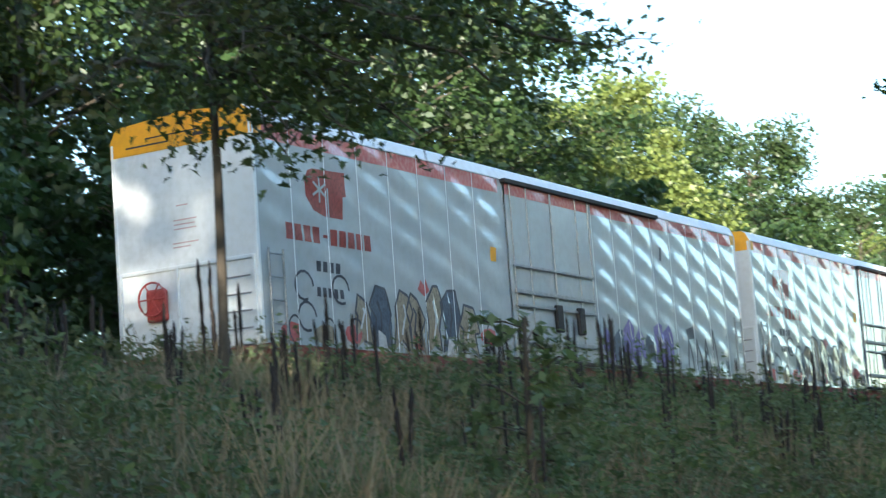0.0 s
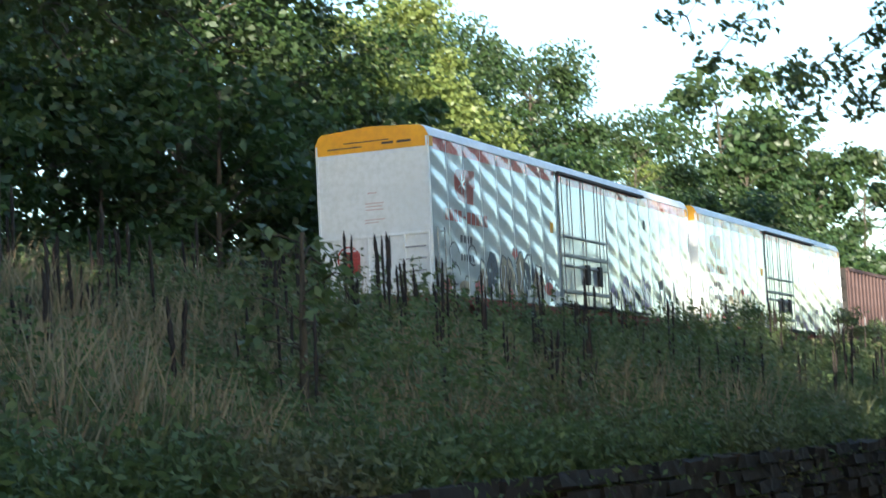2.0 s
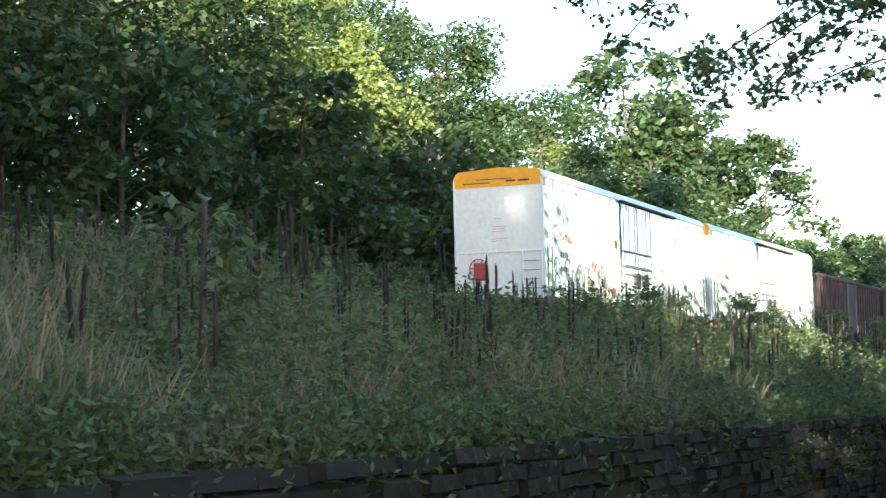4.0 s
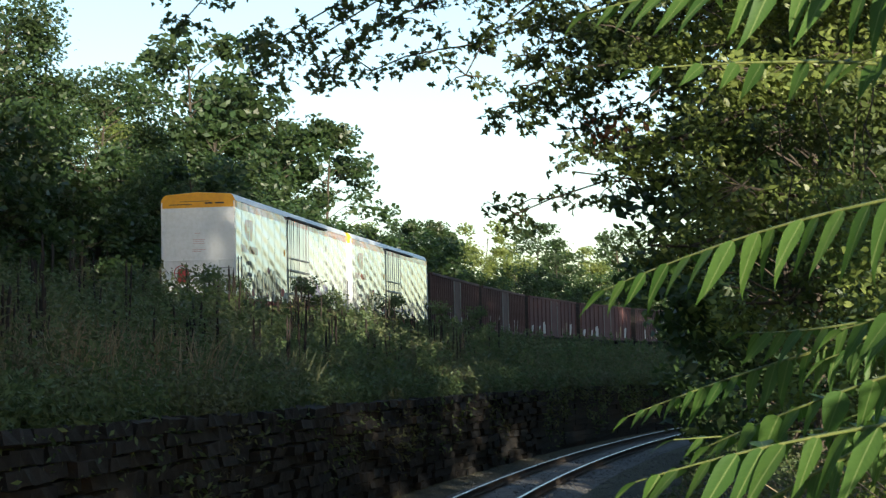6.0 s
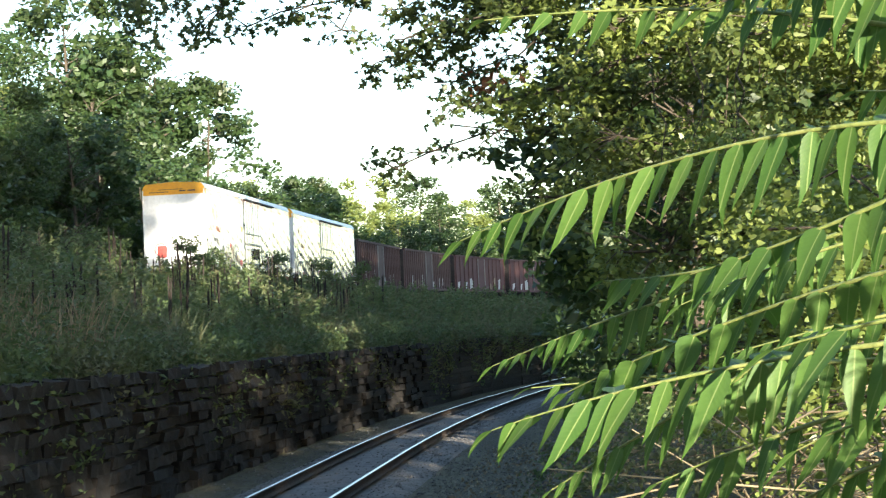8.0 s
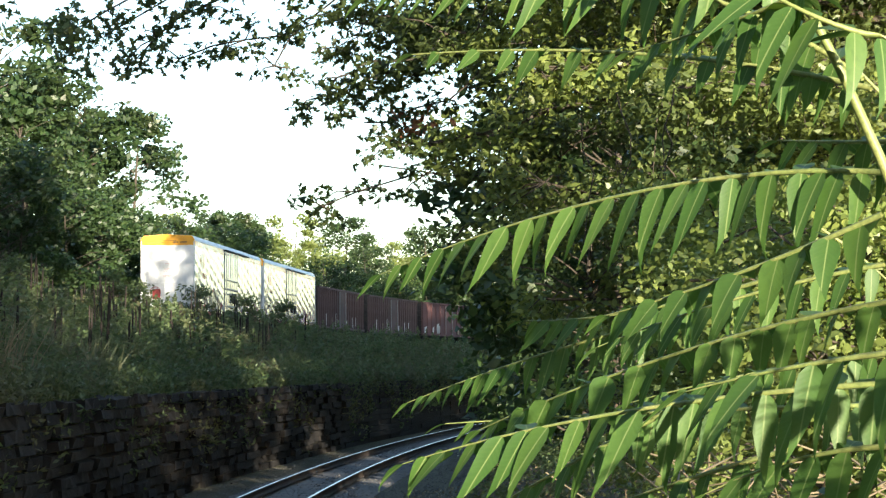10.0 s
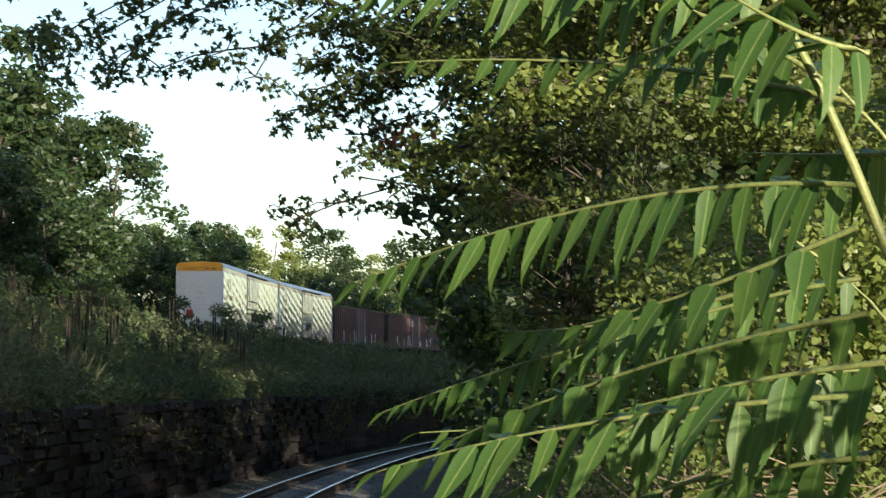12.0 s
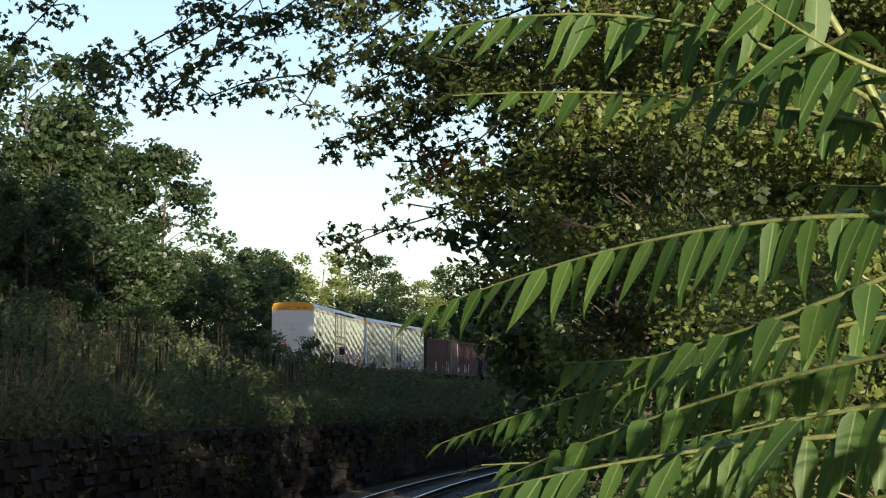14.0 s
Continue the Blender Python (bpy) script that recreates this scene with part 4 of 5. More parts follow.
def build_dry_brush():
    """Dry twigs and dead stems under the sapling, and bare hanging vines."""
    rng = np.random.default_rng(17)
    lines = []
    for k in range(140):
        q = polar(rng.uniform(71.5, 78.5), rng.uniform(-7.5, -3.2), rng.uniform(4.6, 7.5))
        d = Vector(rng.normal(size=3) * (0.25, 0.25, 0.16))
        lines.append([(q - d, 0.004), (q + Vector(rng.normal(size=3) * 0.04), 0.0035), (q + d, 0.002)])
    v, f = tubes(lines, 4)
    tagged(new("dry_brush", mesh_of("dry_brush", v, f, M_STRAW)), "tangle of dry dead twigs under the sapling", "brush", kind="stuff")
    lines = []
    for k in range(4):
        b, e = rng.uniform(69.0, 73), rng.uniform(6.2, 8)
        q = polar(b, e, 17)
        line = [(q, 0.009)]
        for i in range(6):
            q = q + Vector(rng.normal(size=3) * (0.06, 0.06, 0.03)) + Vector((0.03, -0.02, -0.2))
            line.append((q, 0.008 - 0.0008 * i))
        lines.append(line)
    v, f = tubes(lines, 5)
    tagged(new("bare_vines", mesh_of("bare_vines", v, f, M_DARKBARK)), "bare pale vines hanging in front of the tree", "vine", kind="stuff")
    c = np.array(polar(64.7, 6.9, 25.5)) + rng.normal(size=(70, 3)) * (0.16, 0.16, 0.12)
    v, f = leaf_arrays(c, 0.14, rng, 0.5, 0.6)
    tagged(new("dead_leaves", mesh_of("dead_leaves", v, f, M_DEADLEAF)), "cluster of dead orange-brown leaves on a limb", "leaves", kind="stuff")


build_dry_brush()


build_wall()


# ---- train ----
def wheelset(parent, y):
    """An axle with two flanged wheels, centred on its axle so that it can turn."""
    bm = bmesh.new()
    rod(bm, (-0.95, 0, 0), (0.95, 0, 0), 0.08, 10)
    for side in (-1, 1):
        rod(bm, (side * 0.68, 0, 0), (side * 0.72, 0, 0), 0.455, 20)
        rod(bm, (side * 0.70, 0, 0), (side * 0.81, 0, 0), 0.42, 20)
    ob = part("wheelset", bm, M_BLACK, parent, "steel wheels on an axle")
    ob.matrix_basis = pose(0, y, 0.42)
    return ob


def truck_frame(parent, y):
    bm = bmesh.new()
    for side in (-1, 1):
        x = side * 0.98
        box(bm, x - 0.06, x + 0.06, y - 1.15, y + 1.15, 0.36, 0.56, 0.03)
        box(bm, x - 0.07, x + 0.07, y - 0.32, y + 0.32, 0.30, 0.82, 0.03)
    box(bm, -1.05, 1.05, y - 0.2, y + 0.2, 0.5, 0.86, 0.03)
    return part("truck_frame", bm, M_BLACK, parent)


def coupler(parent, end, half):
    bm = bmesh.new()
    box(bm, -0.12, 0.12, min(end * (half - 0.1), end * (half + 0.5)), max(end * (half - 0.1), end * (half + 0.5)), 0.78, 1.0, 0.03)
    box(bm, -0.2, 0.2, min(end * (half + 0.38), end * (half + 0.62)), max(end * (half + 0.38), end * (half + 0.62)), 0.72, 1.06, 0.05)
    return part("coupler", bm, M_BLACK, parent)


def ladder(parent, x, y0, y1, z0, z1, rungs, across_x=False):
    """Two rails and rungs on a side (or, with across_x, on an end at y0)."""
    bm = bmesh.new()
    if across_x:
        for q in (x, x + y1):
            rod(bm, (q, y0, z0), (q, y0, z1), 0.022, 6)
        for k in range(rungs):
            z = z0 + 0.1 + (z1 - z0 - 0.2) * k / (rungs - 1)
            rod(bm, (x, y0, z), (x + y1, y0, z), 0.016, 6)
    else:
        for q in (y0, y1):
            rod(bm, (x, q, z0), (x, q, z1), 0.022, 6)
        for k in range(rungs):
            z = z0 + 0.1 + (z1 - z0 - 0.2) * k / (rungs - 1)
            rod(bm, (x, y0, z), (x, y1, z), 0.016, 6)
    return part("ladder", bm, M_GREYBAR, parent)


R_HALF, R_W, R_LOW, R_TOP = 11.19, 1.55, 1.03, 5.21
EAVE = 4.95


def prism(section, y0, y1):
    """A section (list of x, z) swept from y0 to y1, closed."""
    bm = bmesh.new()
    a = [bm.verts.new((x, y0, z)) for x, z in section]
    b = [bm.verts.new((x, y1, z)) for x, z in section]
    bm.faces.new(list(reversed(a)))
    bm.faces.new(b)
    n = len(section)
    for i in range(n):
        j = (i + 1) % n
        bm.faces.new((a[i], a[j], b[j], b[i]))
    bmesh.ops.recalc_face_normals(bm, faces=bm.faces)
    return bm


PITCH = 2 * R_HALF / 20


def dent(y, z):
    """Outward bulge of the thin side sheets between their seams; y from the rear end."""
    if 9.15 < y < 13.35:
        return 0.004 * math.sin(z * 5 + y)
    k = math.floor(y / PITCH)
    u = y / PITCH - k
    wave = math.cos(2 * math.pi * (z / 0.66 + 0.5 * (y / PITCH) + 0.05 * math.sin(k * 2.3)) + 0.35 * math.sin(z * 3.1 + k * 1.9))
    return 0.0118 * (0.8 + 0.2 * math.sin(k * 1.7 + z * 2.1)) * wave * math.sin(math.pi * u) ** 0.7 + 0.006 * math.sin(math.pi * u) + 0.004 * u


def sheet(parent, name, material, side, y0, y1, z0, z1, lift, ny, nz, label=""):
    """A sheet that follows the dented side wall."""
    verts, faces = [], []
    for i in range(ny + 1):
        y = y0 + (y1 - y0) * i / ny
        for k in range(nz + 1):
            z = z0 + (z1 - z0) * k / nz
            verts.append((side * (R_W - 0.02 + dent(min(max(y, y0 + 1e-4), y1 - 1e-4), z) + lift), y - R_HALF, z))
    w = nz + 1
    for i in range(ny):
        for k in range(nz):
            q = (i * w + k, (i + 1) * w + k, (i + 1) * w + k + 1, i * w + k + 1)
            faces.append(q if side > 0 else q[::-1])
    ob = piece(name, mesh_of(name, verts, faces, material, True), parent)
    return tagged(ob, label) if label else ob


def paint(parent, name, material, outline, lift=0.006, label="", side=1):
    """A flat painted shape that follows the side wall; outline of (y from the rear, z)."""
    bm = bmesh.new()
    bm.faces.new([bm.verts.new((0, y, z)) for y, z in outline])
    bmesh.ops.triangulate(bm, faces=bm.faces)
    bmesh.ops.subdivide_edges(bm, edges=bm.edges[:], cuts=4, use_grid_fill=True)
    for v in bm.verts:
        v.co.x = side * (R_W - 0.02 + dent(v.co.y, v.co.z) + lift)
        v.co.y -= R_HALF
    bmesh.ops.recalc_face_normals(bm, faces=bm.faces)
    return part(name, bm, material, parent, label, True)


def line_paint(parent, name, material, points, w, lift=0.011):
    """A sprayed line of width w through points of (y, z), following the side wall."""
    verts, faces = [], []
    fine = []
    for a, b in zip(points, points[1:]):
        fine += [tuple(Vector(a).lerp(Vector(b), k / 3)) for k in range(3)]
    fine.append(tuple(points[-1]))
    for i, q in enumerate(fine):
        d = Vector(fine[min(i + 1, len(fine) - 1)]) - Vector(fine[max(i - 1, 0)])
        n = Vector((-d.y, d.x)).normalized() * w / 2
        for g in (1, -1):
            y, z = q[0] + n.x * g, q[1] + n.y * g
            verts.append((R_W - 0.02 + dent(y, z) + lift, y - R_HALF, z))
    faces = [(2 * i, 2 * i + 1, 2 * i + 3, 2 * i + 2) for i in range(len(fine) - 1)]
    return piece(name, mesh_of(name, verts, faces, material), parent)


def ring(y, z, ry, rz, n=14, a0=0.0, a1=6.283):
    return [(y + ry * math.cos(a0 + (a1 - a0) * k / n), z + rz * math.sin(a0 + (a1 - a0) * k / n)) for k in range(n)]


def side_door(car, side):
    """The sliding plug door with its lock rods, bars and top rail."""
    x = side * (R_W + 0.03)
    d = sheet(car, "door", M_PANEL, side, 9.2, 13.3, 1.15, 4.85, 0.03, 8, 12, "white plug door with steel lock rods")
    for y in (9.35, 10.1, 11.25, 12.5, 13.15):
        bm = bmesh.new()
        rod(bm, (x + side * 0.03, y - R_HALF, 1.1), (x + side * 0.03, y - R_HALF, 4.85), 0.024 if y == 11.25 else 0.018, 6)
        part("lock_rod", bm, M_GREYBAR, d)
    for z, h in ((3.1, 0.03), (2.55, 0.045), (2.25, 0.03), (1.5, 0.05)):
        bm = bmesh.new()
        x0, x1 = sorted((x, x + side * 0.05))
        box(bm, x0, x1, 9.3 - R_HALF, 13.2 - R_HALF, z - h, z + h, 0.008)
        part("door_bar", bm, M_GREYBAR, d)
    for y in (11.1, 12.2):
        bm = bmesh.new()
        x0, x1 = sorted((x, x + side * 0.09))
        box(bm, x0, x1, y - R_HALF, y + 0.28 - R_HALF, 1.75, 2.35, 0.015)
        part("lock_handle", bm, M_BLACK, d)
    for name, y0, y1, z0, z1 in (("top_rail", 9.1, 17.1, 4.86, 4.95), ("bottom_rail", 9.1, 17.1, 1.06, 1.13)):
        bm = bmesh.new()
        x0, x1 = sorted((side * (R_W - 0.03), side * (R_W + 0.11)))
        box(bm, x0, x1, y0 - R_HALF, y1 - R_HALF, z0, z1, 0.01)
        part(name, bm, M_BLACK, car, "dark steel door rail")


def build_reefer():
    car = new("refrigerator_car")
    w = R_W - 0.045
    section = [(-w, R_LOW), (w, R_LOW), (w, EAVE), (R_W - 0.1, 5.14), (R_W - 0.2, R_TOP), (0, R_TOP + 0.09), (-R_W + 0.2, R_TOP), (-R_W + 0.1, 5.14), (-w, EAVE)]
    part("body", prism(section, -R_HALF, R_HALF), M_WHITE, car, "white insulated steel body, dusty and marked")
    roof_top = [(R_W + 0.012, EAVE - 0.02), (R_W + 0.012, EAVE), (R_W - 0.09, 5.155), (R_W - 0.19, R_TOP + 0.015), (0, R_TOP + 0.105), (-R_W + 0.19, R_TOP + 0.015), (-R_W + 0.09, 5.155), (-R_W - 0.012, EAVE), (-R_W - 0.012, EAVE - 0.02), (-R_W + 0.1, EAVE), (0, R_TOP), (R_W - 0.1, EAVE)]
    part("roof", prism(roof_top, -R_HALF + 0.05, R_HALF - 0.05), M_ROOF, car, "white painted steel roof")
    for side in (-1, 1):
        for k in range(20):
            y0, y1 = k * PITCH, (k + 1) * PITCH
            if y1 > 9.2 and y0 < 13.3:
                continue
            sheet(car, "side_panel", M_PANEL, side, y0, y1, R_LOW, EAVE, 0, 10, 34)
            if k:
                sheet(car, "panel_seam", M_WHITE, side, y0 - 0.018, y0 + 0.018, R_LOW, EAVE - 0.02, 0.012, 2, 12)
            sheet(car, "red_band", M_RED, side, max(y0, 0.3), min(y1, 2 * R_HALF - 0.3), 4.62, EAVE - 0.03, 0.004, 8, 4)
        for y0, y1 in ((8 * PITCH, 9.2), (13.3, 12 * PITCH)):
            if y1 > y0:
                sheet(car, "side_panel", M_PANEL, side, y0, y1, R_LOW, EAVE, 0, 4, 20)
        sheet(car, "red_band", M_RED, side, 9.2, 13.3, 4.62, EAVE - 0.03, 0.036, 8, 3, "faded red painted band")
        side_door(car, side)
        for end in (-1, 1):
            bm = bmesh.new()
            x0, x1 = sorted((side * (R_W - 0.08), side * (R_W + 0.008)))
            y = end * (R_HALF - 0.03)
            box(bm, x0, x1, y - 0.045, y + 0.045, R_LOW, EAVE - 0.01, 0.02)
            part("corner_post", bm, M_WHITE, car)
        ladder(car, side * (R_W + 0.06), 0.22 - R_HALF, 0.66 - R_HALF, 0.85, 2.68, 5)
        ladder(car, side * (R_W + 0.06), R_HALF - 0.66, R_HALF - 0.22, 0.85, 2.68, 5)
    for end in (-1, 1):
        band = [(-R_W - 0.003, 4.68), (R_W + 0.003, 4.68), (R_W + 0.003, EAVE), (R_W - 0.097, 5.145), (R_W - 0.197, R_TOP + 0.005), (0, R_TOP + 0.095), (-R_W + 0.197, R_TOP + 0.005), (-R_W + 0.097, 5.145), (-R_W - 0.003, EAVE)]
        y = end * R_HALF
        yb = part("yellow_band", prism(band, min(y - end * 0.3, y + end * 0.012), max(y - end * 0.3, y + end * 0.012)), M_YELLOW, car, "yellow painted band with small black lettering")
        for x0, x1, z0, z1 in ((-1.2, -0.25, 4.80, 4.83), (-0.75, 0.5, 4.92, 4.945), (0.3, 0.62, 4.82, 4.88), (0.72, 1.1, 4.82, 4.88)):
            bm = bmesh.new()
            box(bm, -x1 * end, -x0 * end, y - 0.016, y + 0.016, z0, z1)
            part("lettering_bar", bm, M_INK, yb)
        # lower end frame
        for x in (-1.46, 0.8, 1.46, -0.2):
            bm = bmesh.new()
            x0, x1 = sorted((-end * (x - 0.03), -end * (x + 0.03)))
            box(bm, x0, x1, y - 0.05, y + 0.05, 0.95, 2.55, 0.01)
            part("end_post", bm, M_WHITE, car)
        bm = bmesh.new()
        box(bm, -1.5, 1.5, y - 0.035, y + 0.035, 2.50, 2.57, 0.01)
        part("end_rail", bm, M_WHITE, car)
        bm = bmesh.new()
        box(bm, -1.5, 1.5, y - 0.2, y + 0.2, 0.86, 0.98, 0.02)
        part("end_sill", bm, M_UNDER, car)
        for k in range(4):
            bm = bmesh.new()
            rod(bm, (-end * 0.85, y + end * 0.07, 1.3 + 0.3 * k), (-end * 1.4, y + end * 0.07, 1.3 + 0.3 * k), 0.016, 6)
            part("grab_iron", bm, M_GREYBAR, car)
    # brake wheel and its housing on the rear end
    c = Vector((-0.68, -R_HALF - 0.14, 2.02))
    v, f = tubes([[(c + Vector((0.3 * math.cos(a), 0, 0.3 * math.sin(a))), 0.02) for a in np.linspace(0, 6.283, 21)]], 6)
    wheel = piece("brake_wheel", mesh_of("brake_wheel", v, f, M_SPRAYRED, True), car)
    tagged(wheel, "red hand brake wheel")
    for k in range(6):
        bm = bmesh.new()
        a = k * math.pi / 3
        rod(bm, c, c + Vector((0.3 * math.cos(a), 0, 0.3 * math.sin(a))), 0.014, 6)
        part("spoke", bm, M_SPRAYRED, wheel)
    bm = bmesh.new()
    box(bm, -0.86, -0.42, -R_HALF - 0.11, -R_HALF + 0.01, 1.62, 2.2, 0.04)
    part("brake_housing", bm, M_SPRAYRED, car, "red brake gear housing")
    for x0, x1, z0 in ((-0.15, 0.1, 3.62), (-0.22, 0.28, 3.36), (-0.22, 0.24, 3.28), (-0.22, 0.26, 3.20), (-0.26, 0.30, 2.95), (-0.26, 0.12, 2.88)):
        bm = bmesh.new()
        box(bm, x0, x1, -R_HALF - 0.006, -R_HALF + 0.01, z0, z0 + 0.022)
        part("lettering_bar", bm, M_FADED, car)
    # underframe
    bm = bmesh.new()
    box(bm, -0.35, 0.35, -R_HALF, R_HALF, 0.72, R_LOW + 0.02)
    part("centre_sill", bm, M_UNDER, car, "rusty red steel sill")
    for side in (-1, 1):
        bm = bmesh.new()
        x0, x1 = sorted((side * 1.32, side * 1.53))
        box(bm, x0, x1, -R_HALF + 0.2, R_HALF - 0.2, 0.80, R_LOW + 0.01, 0.02)
        part("side_sill", bm, M_UNDER, car, "rusty red steel sill")
    for y in (-R_HALF + 2.4, R_HALF - 2.4):
        truck_frame(car, y)
    for end in (-1, 1):
        coupler(car, end, R_HALF)
    return car


def mark_reefer(car):
    """Emblem, lettering bars and plates of the owner on the side towards the lower track."""
    em = paint(car, "emblem", M_REDMARK, [(1.85, 4.27), (2.92, 4.31), (2.92, 3.86), (2.80, 3.84), (2.78, 3.42), (2.15, 3.42), (1.8, 3.5), (1.6, 3.75), (1.56, 4.05), (1.68, 4.22)], 0.007, "red painted emblem with a white star shape")
    for k in range(3):
        a = k * math.pi / 3 + math.pi / 2
        line_paint(em, "star_arm", M_PANEL, [(2.02 - 0.24 * math.cos(a), 3.9 - 0.24 * math.sin(a)), (2.02 + 0.24 * math.cos(a), 3.9 + 0.24 * math.sin(a))], 0.05, 0.02)
    paint(em, "cut", M_PANEL, [(2.27, 3.42), (2.32, 3.42), (2.32, 3.95), (2.27, 3.95)], 0.02)
    for k in range(10):
        y = 0.88 + k * 0.288
        if k == 4:
            paint(car, "lettering_bar", M_REDMARK, [(y + 0.05, 3.02), (y + 0.2, 3.02), (y + 0.2, 3.08), (y + 0.05, 3.08)], 0.007)
        else:
            paint(car, "lettering_bar", M_REDMARK, [(y, 2.90), (y + 0.22, 2.90), (y + 0.22, 3.20), (y, 3.20)], 0.007)
    for k in range(4):
        y = 1.8 + 0.21 * k
        paint(car, "lettering_bar", M_INK, [(y, 2.39), (y + 0.14, 2.39), (y + 0.14, 2.58), (y, 2.58)], 0.007)
    for k in range(5):
        y = 1.75 + 0.19 * k
        paint(car, "lettering_bar", M_INK, [(y, 1.93), (y + 0.12, 1.93), (y + 0.12, 2.10), (y, 2.10)], 0.007)
    paint(car, "plate", M_YELLOW, [(8.42, 3.12), (8.66, 3.12), (8.66, 3.42), (8.42, 3.42)], 0.007, "small ochre plate")
    paint(car, "slot", M_INK, [(17.22, 3.85), (17.34, 3.85), (17.34, 4.18), (17.22, 4.18)], 0.007)
    for k in range(5):
        y = 18.1 + 0.5 * k
        paint(car, "lettering_bar", M_REDMARK, [(y, 4.66), (y + 0.35, 4.66), (y + 0.35, 4.74), (y, 4.74)], 0.009)


def tag_reefer(car, seed):
    """Sprayed shapes along the lower side wall."""
    rng = random.Random(seed)
    y = 2.95
    for k in range(7):
        w, h, lean = rng.uniform(0.55, 0.85), rng.uniform(2.0, 2.5), rng.uniform(-0.15, 0.2)

        def jit(a, b):
            return (y + a * w + lean * (b - 1.08) / 1.2 + rng.uniform(-0.05, 0.05), b + rng.uniform(-0.06, 0.06))
        out = [jit(0.05, 1.10), jit(0.18, 1.6), jit(0.0, h - 0.35), jit(0.3, h), jit(0.75, h - 0.08), jit(1.0, h - 0.5), jit(0.8, 1.5), jit(0.95, 1.10), jit(0.5, 1.22)]
        paint(car, "graffiti", (M_TAN, M_TEAL, M_TAN, M_TAN)[(k + seed) % 4], out, 0.007, "tan and dark sprayed lettering shapes")
        line_paint(car, "graffiti_line", M_INK, out[:5], 0.055, 0.011)
        line_paint(car, "graffiti_line", M_INK, out[4:], 0.05, 0.011)
        line_paint(car, "graffiti_line", (M_PALE, M_INK)[k % 2], [jit(0.45, h - 0.3), jit(0.55, 1.75), jit(0.4, 1.4)], 0.06, 0.0125)
        if k % 2:
            paint(car, "graffiti", (M_SPRAYRED, M_PALE)[k % 4 == 1], [jit(0.2, 1.1), jit(0.7, 1.12), jit(0.6, 1.35), jit(0.3, 1.4)], 0.0135)
        y += w * 0.97
    paint(car, "graffiti", M_SPRAYRED, [(5.3, 2.3), (5.45, 2.5), (5.55, 2.4), (5.65, 2.52), (5.75, 2.3), (5.55, 2.18)], 0.008)
    for y, z in ((1.35, 2.1), (2.55, 2.1), (1.4, 1.55)):
        line_paint(car, "graffiti_line", M_INK, ring(y, z, 0.28, 0.26, 12, 0, 5.6), 0.05, 0.009)
    for y, z, m in ((0.9, 1.25, M_SPRAYRED), (2.9, 1.3, M_SPRAYRED), (8.1, 1.5, M_SPRAYRED), (8.6, 1.35, M_PALE), (2.0, 1.25, M_TAN)):
        paint(car, "graffiti", m, ring(y, z, 0.3 + rng.uniform(0, 0.15), 0.18, 8, rng.uniform(0, 1), 6.0), 0.008)
        line_paint(car, "graffiti_line", M_INK, ring(y + 0.1, z + 0.05, 0.2, 0.25, 9, 0.5, 4.6), 0.04, 0.011)
    for k in range(7):
        y, h = 13.6 + 0.58 * k, 2.15 + rng.uniform(-0.25, 0.2)
        out = [(a + rng.uniform(-0.09, 0.09), b + rng.uniform(-0.1, 0.1)) for a, b in ((y, 1.15), (y + 0.1, 1.7), (y - 0.03, h - 0.25), (y + 0.25, h), (y + 0.52, h - 0.15), (y + 0.56, 1.6), (y + 0.62, 1.15), (y + 0.3, 1.35))]
        paint(car, "graffiti", (M_VIOLET, M_TEAL, M_VIOLET)[k % 3], out, 0.007, "violet and blue sprayed shapes")
        line_paint(car, "graffiti_line", M_INK, [(y + 0.15, h - 0.35), (y + 0.35, 1.7), (y + 0.3, 1.3)], 0.06, 0.011)
        line_paint(car, "graffiti_line", M_PALE, [(y + 0.3, h - 0.1), (y + 0.45, 1.8)], 0.045, 0.012)
    for k in range(4):
        y = 18.5 + 0.55 * k
        line_paint(car, "graffiti_line", M_INK, [(y, 1.2), (y + 0.1, 1.9 + 0.4 * rng.random()), (y + 0.3, 1.5), (y + 0.35, 1.15)], 0.07, 0.008)
    paint(car, "graffiti", M_INK, [(18.5, 2.2), (18.95, 2.3), (19.05, 2.0), (18.6, 1.95)], 0.008)


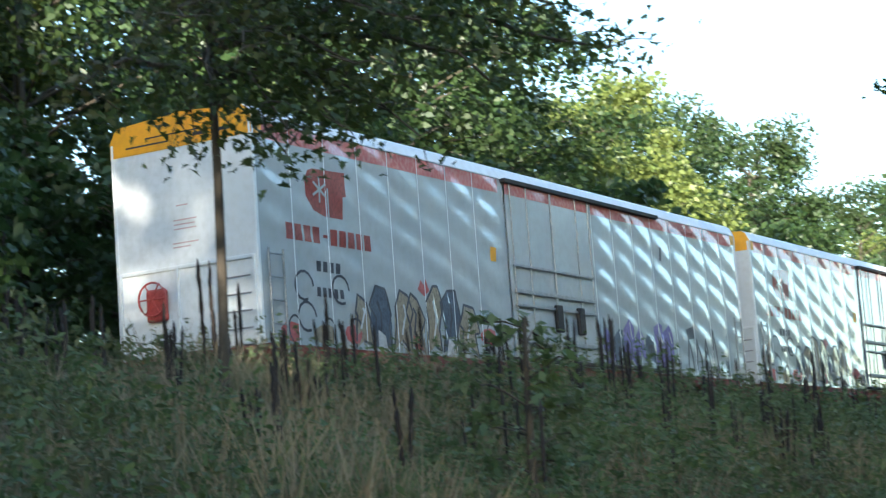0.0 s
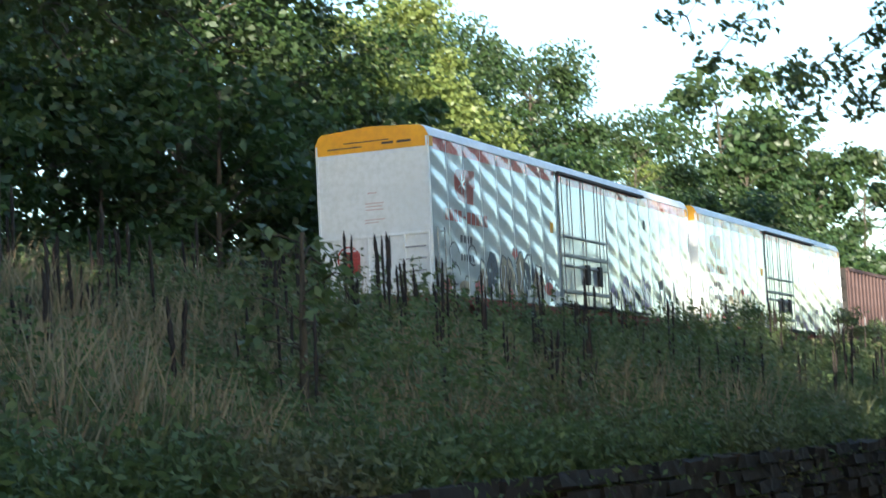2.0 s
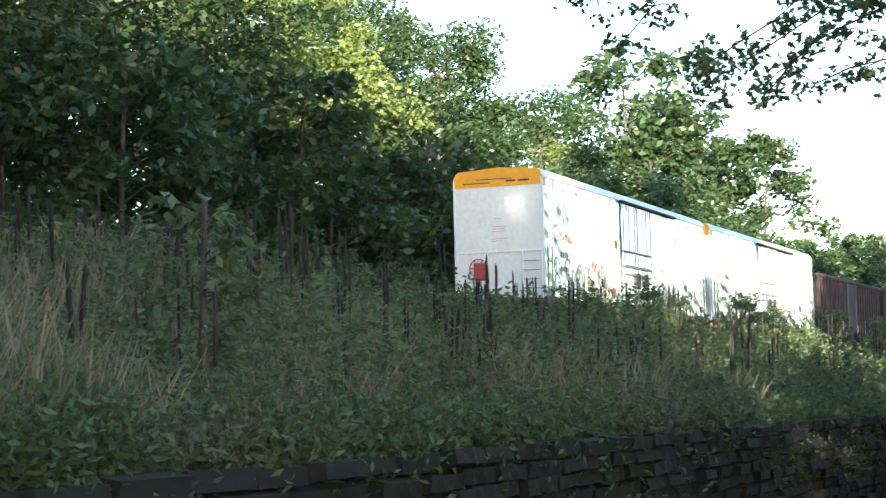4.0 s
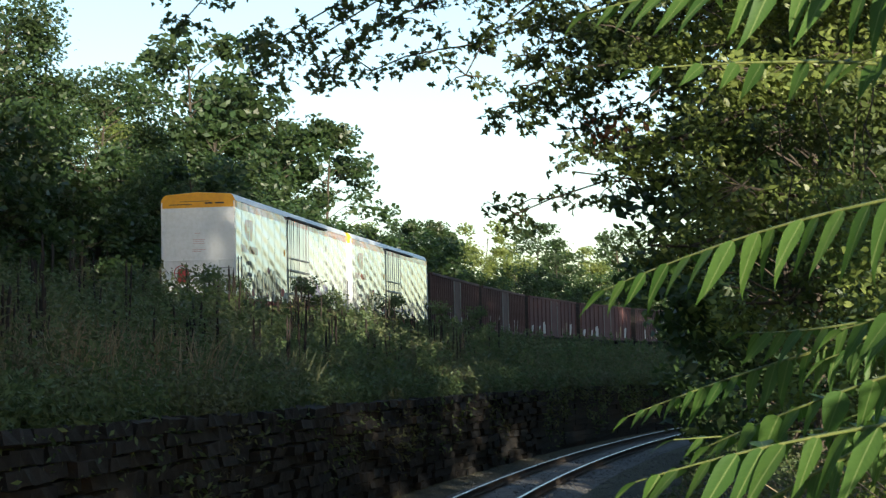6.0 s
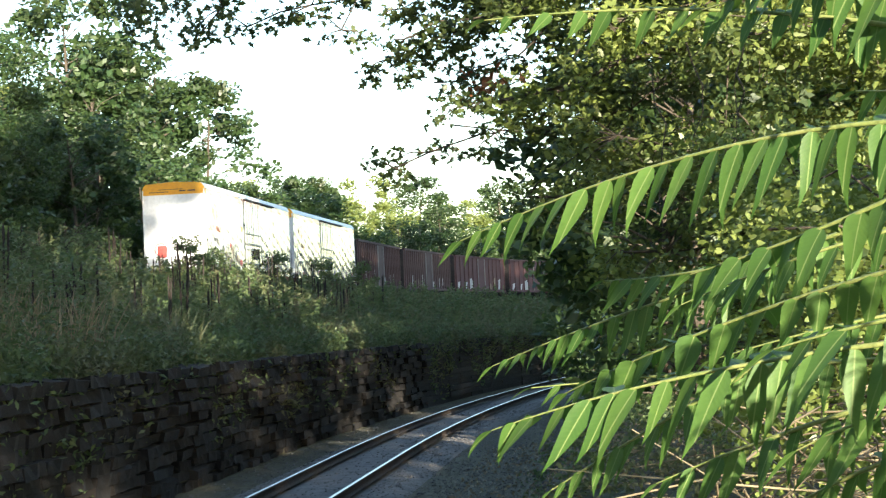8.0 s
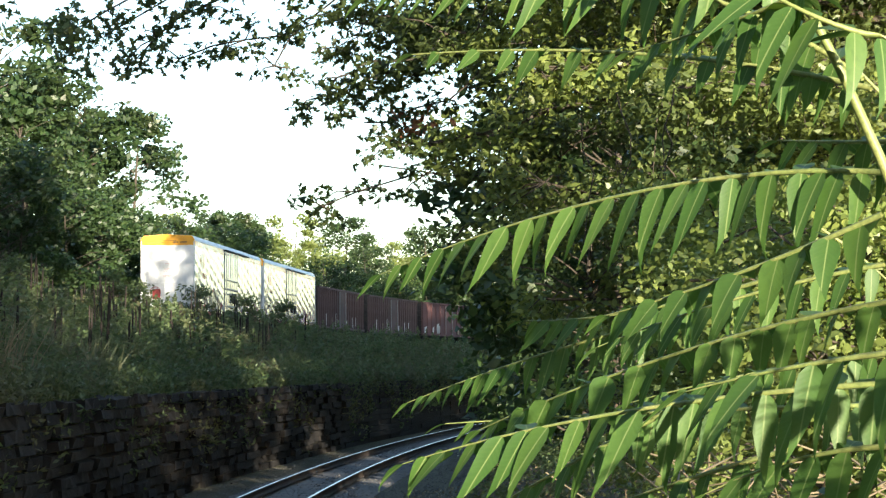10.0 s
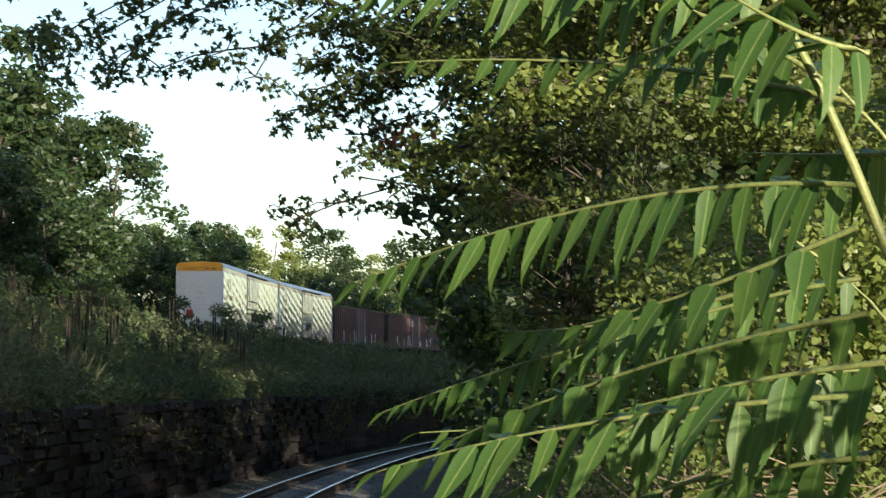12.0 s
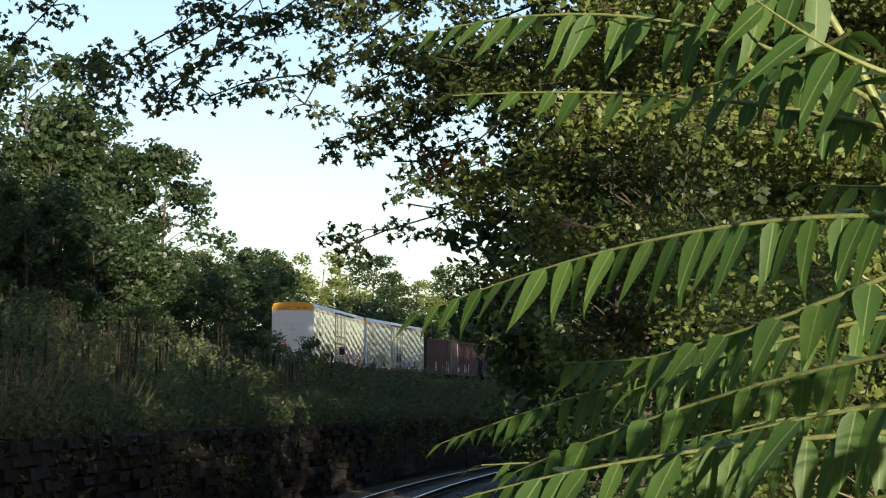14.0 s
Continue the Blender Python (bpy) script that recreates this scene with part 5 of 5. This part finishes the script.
def build_boxcar(name, half, material, ribs, label):
    car = tagged(new(name), label, "freight car")
    w, top = 1.5, 4.3
    rng = random.Random(ribs)
    full, half = half, half - 0.42
    part("body", prism([(-w, 1.0), (w, 1.0), (w, top), (0, top + 0.12), (-w, top)], -half, half), material, car)
    bm = bmesh.new()
    box(bm, -0.01, 0.09, -0.07, 0.07, 1.05, top - 0.1, 0.02)
    rib = part("rib", bm, material, car).data
    first = car.children[-1]
    for side in (-1, 1):
        for k in range(ribs):
            y = -half + 0.25 + (2 * half - 0.5) * k / (ribs - 1)
            if abs(y) < 1.6:
                continue
            m = pose(side * w, y, 0, 0, 0, 0 if side > 0 else 180)
            if first:
                first.matrix_basis, first = m, None
            else:
                piece("rib", rib, car, m)
        x0, x1 = sorted((side * (w - 0.01), side * (w + 0.11)))
        for z0, z1 in ((top - 0.14, top + 0.02), (0.92, 1.12)):
            bm = bmesh.new()
            box(bm, x0, x1, -half, half, z0, z1, 0.01)
            part("side_rail", bm, material, car)
    for k in range(7):
        y, h = -half + 0.6 + rng.uniform(0, 2 * half - 2.5), rng.uniform(0.5, 1.3)
        bm = bmesh.new()
        pts = [(y, 1.2), (y + rng.uniform(0.3, 1.2), 1.2), (y + rng.uniform(0.5, 1.3), 1.2 + h), (y + 0.1, 1.2 + h * 0.8)]
        bm.faces.new([bm.verts.new((w + 0.004, a, b)) for a, b in pts])
        part("graffiti", bm, (M_PALE, M_PALE, M_TAN)[k % 3], car, "pale sprayed patch")
    for side in (-1, 1):
        bm = bmesh.new()
        x0, x1 = sorted((side * (w + 0.0), side * (w + 0.06)))
        box(bm, x0, x1, -1.5, 1.5, 1.12, top - 0.16, 0.02)
        d = part("door", bm, material, car)
        for y in (-1.2, 1.2):
            bm = bmesh.new()
            rod(bm, (side * (w + 0.09), y, 1.0), (side * (w + 0.09), y, top - 0.2), 0.025, 6)
            part("lock_rod", bm, M_GREYBAR, d)
    bm = bmesh.new()
    box(bm, -0.35, 0.35, -half, half, 0.7, 1.0)
    part("underframe", bm, M_BLACK, car)
    for y in (-half + 1.9, half - 1.9):
        truck_frame(car, y)
        for dy in (-0.85, 0.85):
            wheelset(car, y + dy)
    for end in (-1, 1):
        coupler(car, end, full)
        bm = bmesh.new()
        y0, y1 = sorted((end * (half - 0.05), end * (full + 0.1)))
        box(bm, -0.13, 0.13, y0, y1, 0.78, 1.0)
        part("draft_gear", bm, M_BLACK, car)
        # the end's dark colour paints in the shade of the gap between cars
        bm = bmesh.new()
        y0, y1 = sorted((end * (half - 0.04), end * (half + 0.05)))
        box(bm, -w + 0.04, w - 0.04, y0, y1, 0.95, top - 0.04, 0.02)
        panel = part("end_panel", bm, M_BLACK, car, "corrugated steel end, darkened for the shade between cars")
        for k in range(6):
            z = 1.3 + 0.5 * k
            y0, y1 = sorted((end * half, end * (half + 0.1)))
            part("end_rib", box(bmesh.new(), -w + 0.12, w - 0.12, y0, y1, z, z + 0.16, 0.03), M_BLACK, panel)
        ladder(car, -w + 0.1, end * (half + 0.14), 0.42, 1.0, 3.6, 7, True)
    return car


reefer = tagged(build_reefer(), "white refrigerator freight car with yellow end band and graffiti", "freight car", "cars of the train")
wheels = [wheelset(reefer, y + dy) for y in (-R_HALF + 2.4, R_HALF - 2.4) for dy in (-0.9, 0.9)]
mark_reefer(reefer)
reefer_2 = copy_thing(reefer, Matrix())
tag_reefer(reefer, 4)
tag_reefer(reefer_2, 9)
B_HALF = 9.7
ribbed = tagged(build_boxcar("boxcar", B_HALF, M_BROWN, 25, "weathered brown ribbed steel boxcar"), group="cars of the train")
plain = tagged(build_boxcar("boxcar", B_HALF, M_BROWN2, 13, "faded red-brown steel boxcar"), group="cars of the train")
CARS = [(reefer, R_HALF, 8.8), (reefer_2, R_HALF, 8.8), (ribbed, B_HALF, 7.8), (copy_thing(ribbed, Matrix()), B_HALF, 7.8), (plain, B_HALF, 7.8)]
for i in range(4):
    CARS.append((copy_thing((plain, ribbed)[i % 2], Matrix()), B_HALF, 7.8))

TABLE_S = np.arange(-60.0, 460.0, 1.0)
TABLE_P = np.array([high_p(min(s, 330)) for s in TABLE_S])
TABLE_A = np.concatenate([[0], np.cumsum(np.hypot(np.diff(TABLE_S), np.diff(TABLE_P)))]) + TABLE_S[0]


def on_track(a):
    s = float(np.interp(a, TABLE_A, TABLE_S))
    return sp(s, float(np.interp(s, TABLE_S, TABLE_P)), HIGH_RAIL)


def rear_at(t):
    """Way of the train's rear end along the upper track."""
    return float(np.polyval((13.519, -39.373, 35.225, -9.532, 84.007, 27.636), t / 10))


def motions():
    walk(cam, [(row[0], aim(*row[1:])) for row in CAMERA_ROWS], EXPOSURES)
    start = 0.0
    for car, half, base in CARS:
        rows = []
        for k in range(29):
            t = k * 0.5
            mid = rear_at(t) + start + half
            a, b = on_track(mid - base), on_track(mid + base)
            d = b - a
            rows.append((t, Matrix.Translation((a + b) / 2) @ Matrix.Rotation(-math.atan2(d.x, d.y), 4, "Z")))
        walk(car, rows)
        start += 2 * half + 1.1
    for car in (reefer, reefer_2):
        for w in [c for c in car.children if c.name.startswith("wheelset")]:
            rows = []
            for k in range(211):
                t = min(14.0, k / 15)
                rows.append((t, Matrix.Translation(w.location) @ Matrix.Rotation(-(rear_at(t) - rear_at(0)) / 0.42, 4, "X")))
            walk(w, rows)


motions()
